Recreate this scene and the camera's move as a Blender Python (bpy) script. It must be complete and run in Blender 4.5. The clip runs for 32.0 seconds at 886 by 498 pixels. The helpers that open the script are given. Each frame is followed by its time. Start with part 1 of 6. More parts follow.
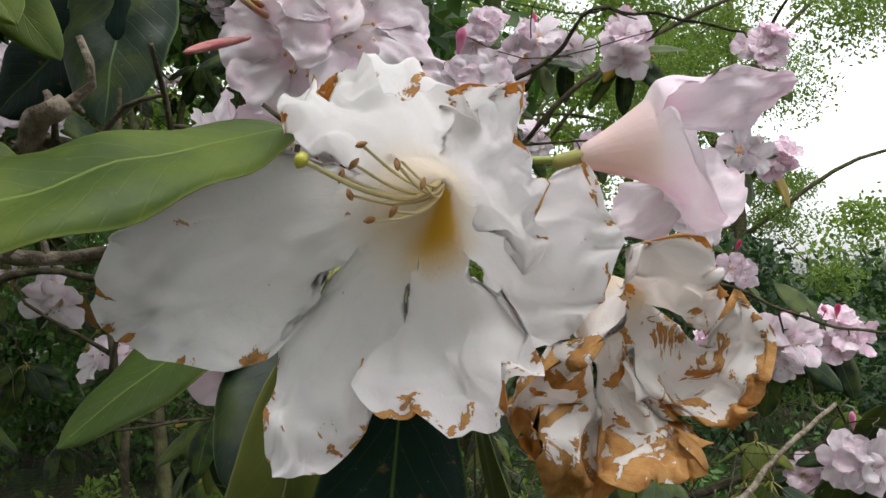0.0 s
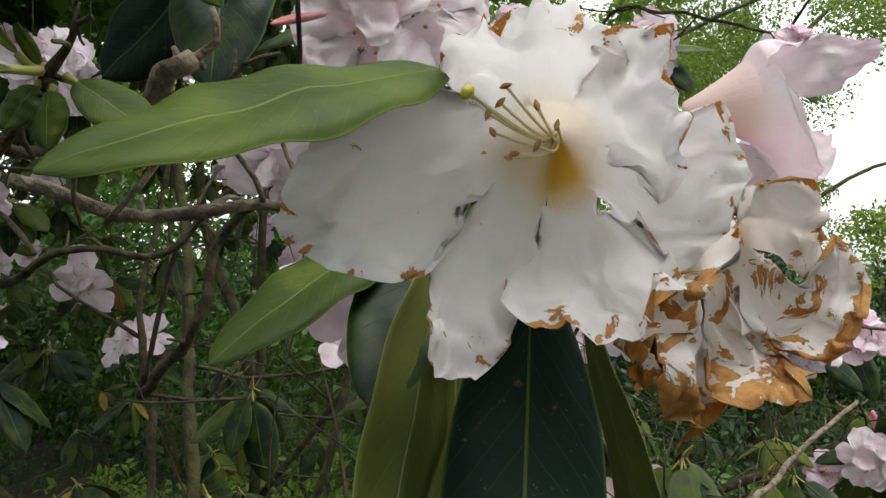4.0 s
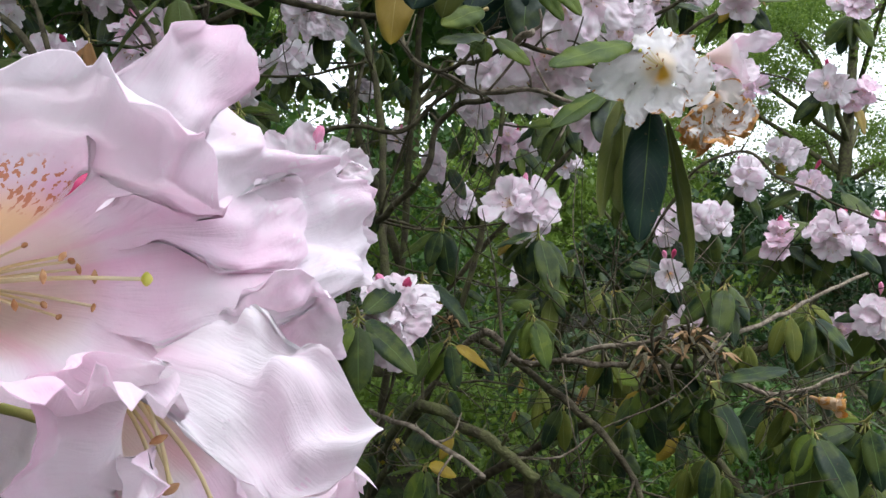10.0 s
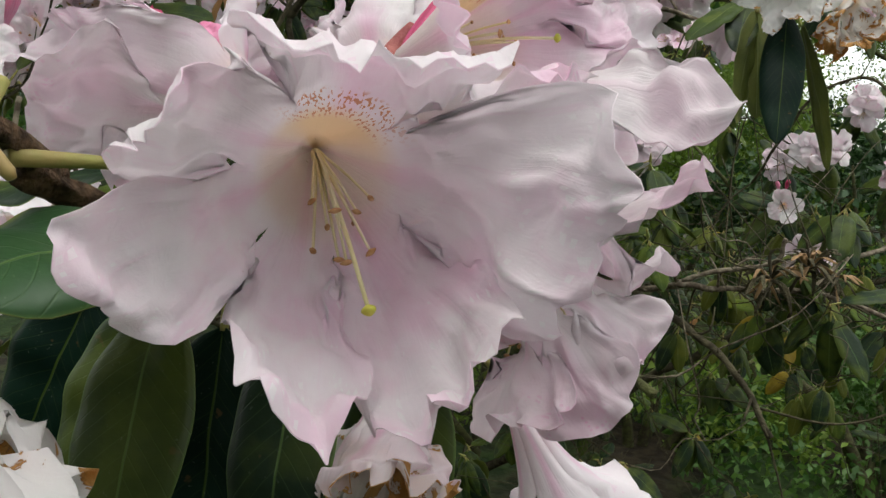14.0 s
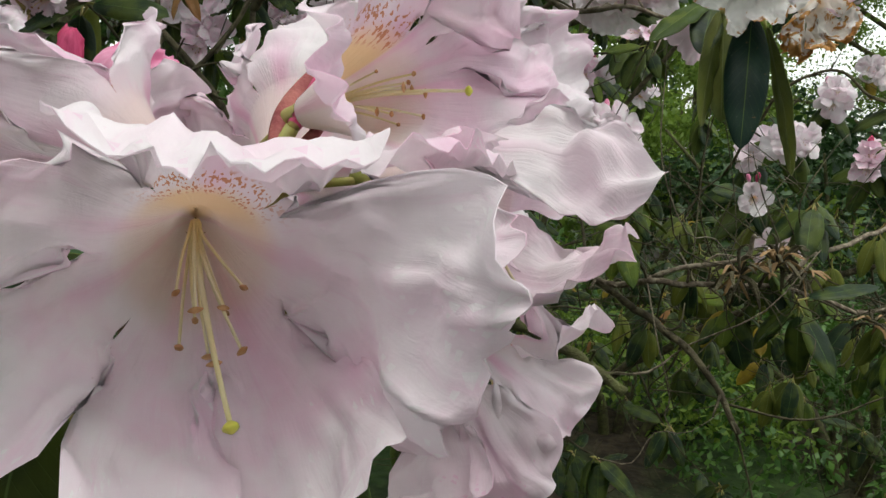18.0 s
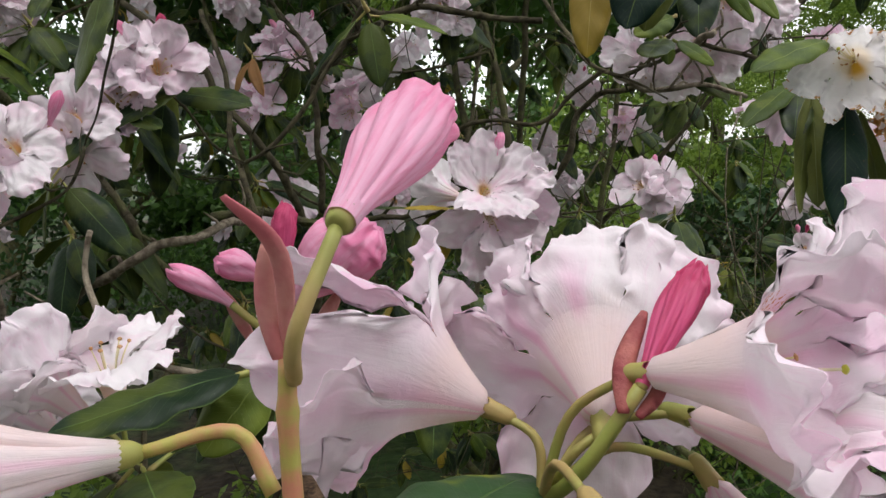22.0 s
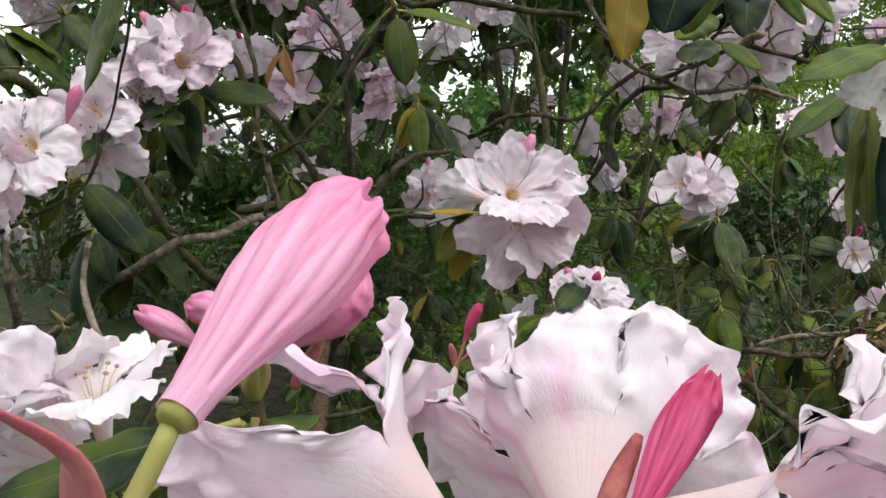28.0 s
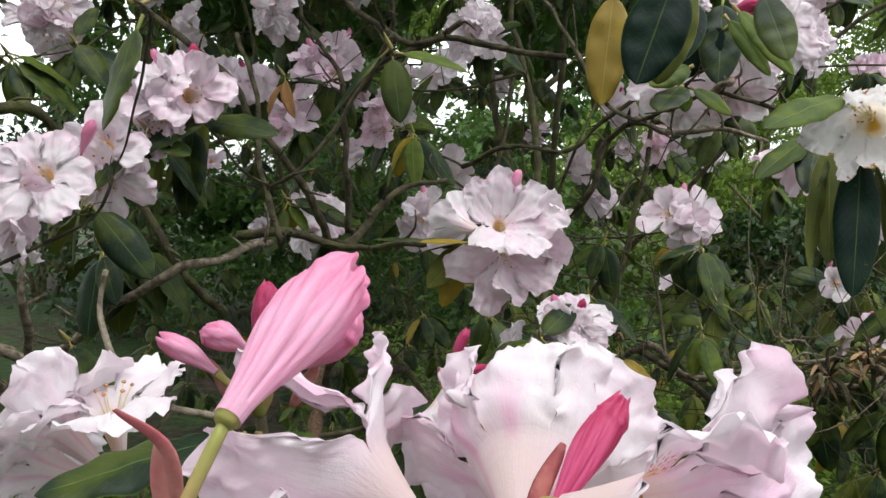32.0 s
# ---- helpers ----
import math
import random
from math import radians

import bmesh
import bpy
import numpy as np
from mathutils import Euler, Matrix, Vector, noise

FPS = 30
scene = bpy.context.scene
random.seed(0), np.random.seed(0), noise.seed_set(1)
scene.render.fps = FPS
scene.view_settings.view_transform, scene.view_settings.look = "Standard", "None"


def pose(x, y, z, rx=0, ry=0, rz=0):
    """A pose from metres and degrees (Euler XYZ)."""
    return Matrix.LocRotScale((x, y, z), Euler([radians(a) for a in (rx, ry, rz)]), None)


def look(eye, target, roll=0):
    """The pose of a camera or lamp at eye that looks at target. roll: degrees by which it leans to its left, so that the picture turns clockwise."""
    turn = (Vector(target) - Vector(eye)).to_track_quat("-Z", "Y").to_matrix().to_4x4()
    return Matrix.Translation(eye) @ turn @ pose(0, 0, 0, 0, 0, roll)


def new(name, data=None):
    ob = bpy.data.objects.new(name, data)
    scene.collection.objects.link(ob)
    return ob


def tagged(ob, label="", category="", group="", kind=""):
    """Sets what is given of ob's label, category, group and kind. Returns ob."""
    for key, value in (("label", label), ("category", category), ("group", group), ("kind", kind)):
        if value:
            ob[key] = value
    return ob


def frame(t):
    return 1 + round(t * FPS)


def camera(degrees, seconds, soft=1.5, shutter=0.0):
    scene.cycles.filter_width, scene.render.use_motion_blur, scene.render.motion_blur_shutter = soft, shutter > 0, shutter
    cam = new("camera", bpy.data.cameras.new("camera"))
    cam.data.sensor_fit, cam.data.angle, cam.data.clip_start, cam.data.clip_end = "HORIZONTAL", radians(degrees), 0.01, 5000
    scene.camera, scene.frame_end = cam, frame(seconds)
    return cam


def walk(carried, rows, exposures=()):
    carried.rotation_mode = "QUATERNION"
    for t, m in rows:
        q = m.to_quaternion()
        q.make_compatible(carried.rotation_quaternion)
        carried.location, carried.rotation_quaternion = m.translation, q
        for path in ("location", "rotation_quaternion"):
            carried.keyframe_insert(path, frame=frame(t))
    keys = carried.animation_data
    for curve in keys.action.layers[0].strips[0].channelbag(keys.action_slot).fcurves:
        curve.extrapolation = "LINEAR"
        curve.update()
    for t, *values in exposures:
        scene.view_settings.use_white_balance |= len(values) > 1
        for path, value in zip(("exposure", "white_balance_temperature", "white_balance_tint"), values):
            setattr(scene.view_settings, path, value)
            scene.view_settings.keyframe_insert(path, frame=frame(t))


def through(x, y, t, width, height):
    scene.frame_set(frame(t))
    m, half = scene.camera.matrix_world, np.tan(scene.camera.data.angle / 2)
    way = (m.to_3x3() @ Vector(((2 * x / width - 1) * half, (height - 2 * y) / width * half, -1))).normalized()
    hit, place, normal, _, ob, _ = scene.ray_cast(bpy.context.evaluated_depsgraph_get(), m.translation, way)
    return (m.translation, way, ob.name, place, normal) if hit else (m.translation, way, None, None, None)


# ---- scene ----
cam = camera(60.7, 32.0)
PATH = [
    (0, (0.0603, 0.1176, 1.5849), (-0.1343, 2.1063, 1.6697), -1.62),
    (0.5, (0.0564, 0.1176, 1.5817), (-0.1488, 2.1061, 1.6423), -1.73),
    (1, (0.0550, 0.1176, 1.5816), (-0.1504, 2.1063, 1.6342), -1.53),
    (1.5, (0.0514, 0.1176, 1.5756), (-0.1494, 2.1069, 1.6226), -1.43),
    (2, (0.0511, 0.1162, 1.5784), (-0.1543, 2.1052, 1.6218), -1.23),
    (2.5, (0.0471, 0.1078, 1.5766), (-0.1709, 2.0950, 1.6348), -0.93),
    (3, (0.0346, 0.1050, 1.5753), (-0.1786, 2.0930, 1.6259), -1.33),
    (3.5, (0.0339, 0.1050, 1.5682), (-0.1687, 2.0929, 1.6522), -0.42),
    (5.5, (0.0237, -0.0042, 1.5714), (-0.2351, 1.9768, 1.6648), -0.84),
    (6, (0.0219, -0.0714, 1.5613), (-0.2499, 1.9093, 1.6151), -0.35),
    (6.5, (0.0132, -0.1232, 1.5506), (-0.2660, 1.8571, 1.5676), 0.04),
    (7, (0.0095, -0.1764, 1.5446), (-0.2815, 1.8023, 1.5402), 0.04),
    (7.5, (0.0090, -0.2170, 1.5361), (-0.2958, 1.7595, 1.5093), 0.93),
    (8, (0.0143, -0.2646, 1.5254), (-0.3199, 1.7068, 1.4814), 1.72),
    (8.5, (0.0177, -0.3066, 1.5060), (-0.3461, 1.6591, 1.4450), 3.10),
    (9, (0.0151, -0.3388, 1.4903), (-0.3705, 1.6219, 1.4079), 3.49),
    (9.5, (0.0091, -0.3584, 1.4798), (-0.3887, 1.5991, 1.3792), 3.49),
    (10, (0.0041, -0.3752, 1.4737), (-0.4185, 1.5769, 1.3695), 2.87),
    (10.5, (-0.0151, -0.3776, 1.4620), (-0.4753, 1.5652, 1.3443), 2.68),
    (11, (-0.0131, -0.3856, 1.4584), (-0.5344, 1.5406, 1.3239), 2.54),
    (12, (-0.0164, -0.4158, 1.4500), (-0.6302, 1.4797, 1.2759), 2.29),
    (12.5, (-0.0124, -0.4228, 1.4432), (-0.6379, 1.4695, 1.2754), 0.87),
    (13, (-0.0217, -0.4374, 1.4395), (-0.6723, 1.4457, 1.2638), 1.65),
    (13.5, (-0.0267, -0.4456, 1.4436), (-0.6535, 1.4435, 1.2484), 1.14),
    (14, (-0.0274, -0.4467, 1.4350), (-0.6645, 1.4345, 1.2010), 1.54),
    (14.5, (-0.0295, -0.4377, 1.4343), (-0.6533, 1.4451, 1.1779), 1.28),
    (16.5, (-0.0249, -0.4208, 1.4413), (-0.6247, 1.4625, 1.1354), 0.93),
    (17, (-0.0227, -0.4236, 1.4495), (-0.6261, 1.4621, 1.1669), 0.84),
    (17.5, (-0.0226, -0.4283, 1.4508), (-0.6289, 1.4586, 1.1823), 1.22),
    (18, (-0.0187, -0.4262, 1.4508), (-0.5994, 1.4688, 1.1832), 1.42),
    (18.5, (-0.0129, -0.4267, 1.4480), (-0.5885, 1.4731, 1.2041), 1.15),
    (19, (-0.0175, -0.4298, 1.4457), (-0.5371, 1.4861, 1.2025), 1.70),
    (19.5, (-0.0249, -0.4417, 1.4507), (-0.5401, 1.4745, 1.2000), 1.96),
    (20, (-0.0410, -0.4500, 1.4568), (-0.5983, 1.4567, 1.2248), 1.64),
    (20.5, (-0.0574, -0.4521, 1.4706), (-0.6362, 1.4500, 1.2538), 1.78),
    (21, (-0.0633, -0.4482, 1.4806), (-0.6642, 1.4499, 1.2901), 0.97),
    (21.5, (-0.0701, -0.4551, 1.4927), (-0.6814, 1.4409, 1.3149), 0.79),
    (22, (-0.0889, -0.4464, 1.4990), (-0.7134, 1.4454, 1.3229), 0.09),
    (22.5, (-0.0933, -0.4228, 1.5164), (-0.7112, 1.4674, 1.3029), 0.92),
    (23, (-0.0856, -0.4213, 1.5149), (-0.7161, 1.4625, 1.2830), 1.55),
    (23.5, (-0.0815, -0.4240, 1.5228), (-0.7324, 1.4507, 1.2740), 0.87),
    (24, (-0.0858, -0.4211, 1.5164), (-0.7310, 1.4552, 1.2649), 0.96),
    (24.5, (-0.0847, -0.4271, 1.5208), (-0.7391, 1.4462, 1.2705), 1.27),
    (26.5, (-0.0846, -0.4088, 1.5153), (-0.7872, 1.4469, 1.2649), 1.24),
    (27, (-0.0874, -0.4074, 1.5150), (-0.7996, 1.4444, 1.2628), 1.43),
    (27.5, (-0.0835, -0.4144, 1.5183), (-0.8087, 1.4339, 1.2777), 1.22),
    (28, (-0.0836, -0.4102, 1.5197), (-0.8078, 1.4408, 1.2973), 1.31),
    (28.5, (-0.0743, -0.4130, 1.5248), (-0.7945, 1.4419, 1.3230), 1.72),
    (29, (-0.0747, -0.4172, 1.5290), (-0.7855, 1.4438, 1.3512), 1.22),
    (29.5, (-0.0760, -0.4158, 1.5275), (-0.7886, 1.4452, 1.3575), 1.22),
    (30, (-0.0714, -0.4158, 1.5237), (-0.7906, 1.4432, 1.3601), 1.71),
    (30.5, (-0.0769, -0.4200, 1.5231), (-0.7869, 1.4425, 1.3585), 1.62),
    (31, (-0.0675, -0.4214, 1.5269), (-0.7859, 1.4373, 1.3565), 1.82),
    (31.5, (-0.0623, -0.4452, 1.5317), (-0.7657, 1.4192, 1.3607), 2.33),
    (32, (-0.0623, -0.4480, 1.5317), (-0.7809, 1.4111, 1.3663), 2.11),
]
walk(cam, [(t, look(eye, target, roll)) for t, eye, target, roll in PATH], exposures=[(0, -0.46, 6400, 10), (3, -0.46, 6400, 9), (6, -0.3, 6850, 6), (9, 0.07, 6600, 6), (10, -0.14, 5950, 12), (11, -0.48, 5900, 18), (12, -0.50, 6150, 13), (13, -0.52, 6400, 8), (14, -0.52, 6550, 5), (18, -0.50, 6550, 4), (20.5, -0.54, 6550, 8), (23, -0.36, 6400, 13), (27, -0.2, 6350, 11), (32, -0.2, 6350, 10)])

# ---- sky and light ----
SUN_ELEVATION, SUN_TURN = 74.0, 160.0
world = bpy.data.worlds.new("overcast")
scene.world = world
world.use_nodes = True
wn, wl = world.node_tree.nodes, world.node_tree.links
wn.clear()
sky = wn.new("ShaderNodeTexSky")
sky.sky_type, sky.sun_disc = "NISHITA", False
sky.sun_elevation, sky.sun_rotation = radians(SUN_ELEVATION), radians(SUN_TURN)
sky.dust_density, sky.air_density = 2.5, 1.0
cloud = wn.new("ShaderNodeHueSaturation")
cloud.inputs["Saturation"].default_value = 0.1
cloud.inputs["Value"].default_value = 3.6
back = wn.new("ShaderNodeBackground")
back.inputs["Strength"].default_value = 0.15
wout = wn.new("ShaderNodeOutputWorld")
wl.new(sky.outputs[0], cloud.inputs["Color"])
wl.new(cloud.outputs[0], back.inputs["Color"])
wl.new(back.outputs[0], wout.inputs["Surface"])
sun = new("sun", bpy.data.lights.new("sun", "SUN"))
sun.data.energy, sun.data.angle, sun.data.color = 1.15, radians(45), (1.0, 0.95, 0.88)
sun_from = Vector((math.sin(radians(SUN_TURN)) * math.cos(radians(SUN_ELEVATION)), math.cos(radians(SUN_TURN)) * math.cos(radians(SUN_ELEVATION)), math.sin(radians(SUN_ELEVATION))))
sun.matrix_world = look(sun_from * 20, (0, 0, 0))

# ---- materials ----


class Nodes:
    """A small helper to write a node material."""

    def __init__(self, name):
        self.mat = bpy.data.materials.new(name)
        self.mat.use_nodes = True
        self.tree = self.mat.node_tree
        self.tree.nodes.clear()
        self.out = self.add("ShaderNodeOutputMaterial")

    def add(self, kind, **inputs):
        node = self.tree.nodes.new(kind)
        for key, value in inputs.items():
            self.put(node.inputs[key.replace("_", " ")], value)
        return node

    def put(self, socket, value):
        if hasattr(value, "is_linked"):
            self.tree.links.new(value, socket)
        else:
            socket.default_value = value

    def math(self, op, a, b=0.0, clamp=False):
        node = self.tree.nodes.new("ShaderNodeMath")
        node.operation, node.use_clamp = op, clamp
        self.put(node.inputs[0], a)
        self.put(node.inputs[1], b)
        return node.outputs[0]

    def ramp(self, value, low, high, to_low=0.0, to_high=1.0):
        node = self.tree.nodes.new("ShaderNodeMapRange")
        node.interpolation_type = "SMOOTHSTEP"
        for i, v in enumerate((value, low, high, to_low, to_high)):
            self.put(node.inputs[i], v)
        return node.outputs[0]

    def mix(self, factor, a, b):
        node = self.tree.nodes.new("ShaderNodeMix")
        node.data_type = "RGBA"
        self.put(node.inputs[0], factor)
        self.put(node.inputs[6], a)
        self.put(node.inputs[7], b)
        return node.outputs[2]

    def noise(self, vector, scale, detail=3.0, rough=0.55, warp=0.0):
        node = self.add("ShaderNodeTexNoise")
        self.put(node.inputs["Vector"], vector)
        for key, v in (("Scale", scale), ("Detail", detail), ("Roughness", rough), ("Distortion", warp)):
            self.put(node.inputs[key], v)
        return node.outputs["Fac"]

    def combine(self, x, y, z=0.0):
        node = self.tree.nodes.new("ShaderNodeCombineXYZ")
        for i, v in enumerate((x, y, z)):
            self.put(node.inputs[i], v)
        return node.outputs[0]

    def object_noise_vector(self):
        """Object coordinates, shifted by each object's own random number."""
        coord = self.add("ShaderNodeTexCoord").outputs["Object"]
        info = self.add("ShaderNodeObjectInfo").outputs["Random"]
        node = self.tree.nodes.new("ShaderNodeVectorMath")
        node.operation = "ADD"
        self.put(node.inputs[0], coord)
        self.put(node.inputs[1], self.combine(self.math("MULTIPLY", info, 37.0), self.math("MULTIPLY", info, 11.0), info))
        return node.outputs[0], info

    def uv(self):
        node = self.tree.nodes.new("ShaderNodeSeparateXYZ")
        self.put(node.inputs[0], self.add("ShaderNodeUVMap").outputs[0])
        return node.outputs[0], node.outputs[1]

    def finish(self, colour, rough=0.5, bump=None, depth=0.0005, strength=0.5, through=0.0, tint=None, specular=0.5, coat=0.0):
        bsdf = self.add("ShaderNodeBsdfPrincipled")
        self.put(bsdf.inputs["Base Color"], colour)
        self.put(bsdf.inputs["Roughness"], rough)
        self.put(bsdf.inputs["Specular IOR Level"], specular)
        self.put(bsdf.inputs["Coat Weight"], coat)
        normal = None
        if bump is not None:
            node = self.add("ShaderNodeBump", Strength=strength, Distance=depth)
            self.put(node.inputs["Height"], bump)
            normal = node.outputs[0]
            self.put(bsdf.inputs["Normal"], normal)
        shader = bsdf.outputs[0]
        if through:
            thin = self.add("ShaderNodeBsdfTranslucent")
            self.put(thin.inputs["Color"], tint if tint is not None else colour)
            if normal:
                self.put(thin.inputs["Normal"], normal)
            mixed = self.add("ShaderNodeMixShader", Fac=through)
            self.put(mixed.inputs[1], shader)
            self.put(mixed.inputs[2], thin.outputs[0])
            shader = mixed.outputs[0]
        self.tree.links.new(shader, self.out.inputs[0])
        return self.mat


def rgb(r, g, b):
    return (r, g, b, 1.0)


def petal_material(name, pale, pink, throat, flush=0.5, speckle=0.0, brown=0.0, stripes=0.5, spots=0.35, glow=0.47, through=0.5):
    """Petal skin: pale ground, pink flush along ribs and rim, coloured throat, withered brown blotches."""
    n = Nodes(name)
    u, v = n.uv()
    vec, info = n.object_noise_vector()
    lobe = n.math("MULTIPLY", n.math("ABSOLUTE", n.math("SUBTRACT", n.math("FRACT", u), 0.5)), 2.0)
    soft = n.noise(vec, 38.0, 4.0, 0.6)
    fine = n.noise(vec, 220.0, 4.0)
    rib = n.math("MULTIPLY", n.ramp(lobe, 0.42, 0.0), n.ramp(v, 0.95, 0.35))
    flushed = n.math("ADD", n.math("MULTIPLY", rib, stripes), n.math("MULTIPLY", n.ramp(soft, 0.38, 0.70), flush))
    flushed = n.math("ADD", flushed, n.math("MULTIPLY", n.ramp(v, 0.72, 1.0), 0.22 * flush))
    flushed = n.math("ADD", flushed, n.math("MULTIPLY", n.math("SUBTRACT", info, 0.5), 0.25), clamp=True)
    colour = n.mix(flushed, pale, pink)
    veins = n.noise(n.combine(n.math("MULTIPLY", u, 22.0), n.math("MULTIPLY", v, 5.0), info), 1.0, 3.0, 0.6)
    colour = n.mix(n.math("MULTIPLY", n.ramp(veins, 0.56, 0.72), 0.16), colour, pink)
    upper = n.ramp(n.math("ABSOLUTE", n.math("SUBTRACT", u, 2.5)), 1.1, 0.3)
    deep = n.math("MULTIPLY", n.ramp(v, glow, 0.30), n.math("ADD", n.math("MULTIPLY", upper, 0.75), 0.25))
    colour = n.mix(deep, colour, throat)
    if speckle:
        dots = n.noise(n.combine(n.math("MULTIPLY", u, 38.0), n.math("MULTIPLY", v, 34.0), info), 1.0, 1.0, 0.5)
        zone = n.math("MULTIPLY", n.ramp(n.math("ABSOLUTE", n.math("SUBTRACT", u, 2.5)), 0.75, 0.35), n.ramp(n.math("ABSOLUTE", n.math("SUBTRACT", v, 0.44)), 0.13, 0.08))
        colour = n.mix(n.math("MULTIPLY", n.math("MULTIPLY", n.ramp(dots, 0.56, 0.59), zone), speckle), colour, rgb(0.62, 0.20, 0.03))
    bump = n.math("ADD", n.math("MULTIPLY", veins, 0.45), n.math("ADD", n.math("MULTIPLY", soft, 0.2), n.math("MULTIPLY", n.noise(vec, 190.0, 5.0, 0.6, 0.6), 0.55)))
    rough = 0.55
    if brown:
        blot = n.noise(vec, 50.0, 5.0, 0.64, 1.6)
        edge = n.math("MULTIPLY", n.ramp(v, 0.86, 1.0), 0.15)
        low = 0.80 - brown
        field = n.math("ADD", blot, edge)
        dead = n.ramp(field, low, low + 0.018)
        rim = n.math("MULTIPLY", dead, n.ramp(field, low + 0.035, low + 0.008))
        tan_ = n.mix(n.ramp(fine, 0.35, 0.65), rgb(0.72, 0.42, 0.13), rgb(0.58, 0.28, 0.06))
        tan_ = n.mix(n.math("MULTIPLY", rim, 0.7), tan_, rgb(0.22, 0.07, 0.015))
        colour = n.mix(n.math("MULTIPLY", dead, 0.95), colour, tan_)
        bump = n.math("ADD", bump, n.math("MULTIPLY", n.math("MULTIPLY", dead, fine), 3.0))
    if spots:
        tiny = n.noise(vec, 420.0, 1.0)
        colour = n.mix(n.math("MULTIPLY", n.ramp(tiny, 0.80, 0.83), spots), colour, rgb(0.35, 0.17, 0.08))
    return n.finish(colour, rough, bump, 0.0012, 0.4, through, n.mix(0.25, colour, rgb(0.98, 0.96, 0.96)) if not brown else None, specular=0.25)


petal_fresh = petal_material("petal_fresh", rgb(0.96, 0.905, 0.935), rgb(0.93, 0.58, 0.77), rgb(0.88, 0.66, 0.32), 0.55, 0.95, 0.0, 0.30)
petal_mid = petal_material("petal_mid", rgb(0.96, 0.92, 0.94), rgb(0.92, 0.62, 0.77), rgb(0.88, 0.54, 0.12), 0.45, 0.5, 0.0, 0.30, glow=0.52)
petal_white = petal_material("petal_white", rgb(0.96, 0.95, 0.945), rgb(0.94, 0.85, 0.89), rgb(0.76, 0.50, 0.07), 0.30, 0.1, 0.105, 0.12, glow=0.62, through=0.64)
petal_pinkish = petal_material("petal_pinkish", rgb(0.95, 0.84, 0.90), rgb(0.90, 0.50, 0.70), rgb(0.88, 0.68, 0.66), 0.5, 0.0, 0.0, 0.5)
petal_withered = petal_material("petal_withered", rgb(0.94, 0.91, 0.88), rgb(0.90, 0.81, 0.80), rgb(0.8, 0.65, 0.45), 0.2, 0.0, 0.25, 0.1)
petal_dead = petal_material("petal_dead", rgb(0.75, 0.60, 0.42), rgb(0.7, 0.5, 0.35), rgb(0.5, 0.3, 0.1), 0.4, 0.0, 0.28, 0.1)
petal_skin = petal_material("petal_skin", rgb(0.97, 0.935, 0.95), rgb(0.92, 0.55, 0.75), rgb(0.95, 0.84, 0.90), 0.18, 0.0, 0.0, 0.70, 0.0)
petal_skin_white = petal_material("petal_skin_white", rgb(0.96, 0.94, 0.93), rgb(0.93, 0.83, 0.87), rgb(0.88, 0.84, 0.72), 0.25, 0.0, 0.105, 0.15, 0.2, through=0.64)
petal_skin_withered = petal_material("petal_skin_withered", rgb(0.92, 0.88, 0.85), rgb(0.88, 0.78, 0.77), rgb(0.8, 0.65, 0.45), 0.2, 0.0, 0.25, 0.1)


def plain_material(name, a, b, rough=0.5, scale=60.0, bump_scale=300.0, depth=0.0004, strength=0.5, through=0.0, specular=0.5):
    """Two tones mixed by noise, with fine relief."""
    n = Nodes(name)
    vec, info = n.object_noise_vector()
    big = n.noise(vec, scale, 4.0)
    f = n.math("ADD", n.ramp(big, 0.35, 0.68), n.math("MULTIPLY", n.math("SUBTRACT", info, 0.5), 0.4), clamp=True)
    return n.finish(n.mix(f, a, b), rough, n.noise(vec, bump_scale, 4.0), depth, strength, through, specular=specular)




def bud_material(name, pale, deep, through):
    """Furled petals: paler below, deeper towards the tip, streaked lengthwise."""
    n = Nodes(name)
    u, v = n.uv()
    vec, info = n.object_noise_vector()
    streak = n.noise(n.combine(n.math("MULTIPLY", u, 26.0), n.math("MULTIPLY", v, 2.2), info), 1.0, 3.0, 0.6)
    f = n.math("ADD", n.ramp(streak, 0.38, 0.66, 0.0, 0.55), n.ramp(v, 0.35, 0.95, 0.0, 0.55), clamp=True)
    f = n.math("ADD", f, n.math("MULTIPLY", n.math("SUBTRACT", n.noise(vec, 70.0, 3.0), 0.5), 0.5), clamp=True)
    height = n.math("ADD", n.math("MULTIPLY", streak, 0.7), n.math("MULTIPLY", n.noise(vec, 420.0, 4.0), 0.6))
    return n.finish(n.mix(f, pale, deep), 0.5, height, 0.0006, 0.5, through, specular=0.35)


bud_pink = bud_material("bud_pink", rgb(0.90, 0.52, 0.69), rgb(0.80, 0.24, 0.43), 0.3)
bud_red = bud_material("bud_red", rgb(0.66, 0.10, 0.24), rgb(0.46, 0.03, 0.11), 0.2)
bract_dark = plain_material("bract_dark", rgb(0.26, 0.045, 0.05), rgb(0.42, 0.13, 0.11), 0.65, 160, 700, 0.0006, 0.8, 0.05)
bract_red = plain_material("bract_red", rgb(0.52, 0.13, 0.15), rgb(0.62, 0.29, 0.25), 0.6, 90, 700, 0.0004, 0.6, 0.1)
pedicel_green = plain_material("pedicel_green", rgb(0.27, 0.31, 0.06), rgb(0.38, 0.27, 0.10), 0.55, 40, 600, 0.0003, 0.5)
pedicel_red = plain_material("pedicel_red", rgb(0.50, 0.17, 0.12), rgb(0.36, 0.33, 0.07), 0.55, 120, 600, 0.0003, 0.5)
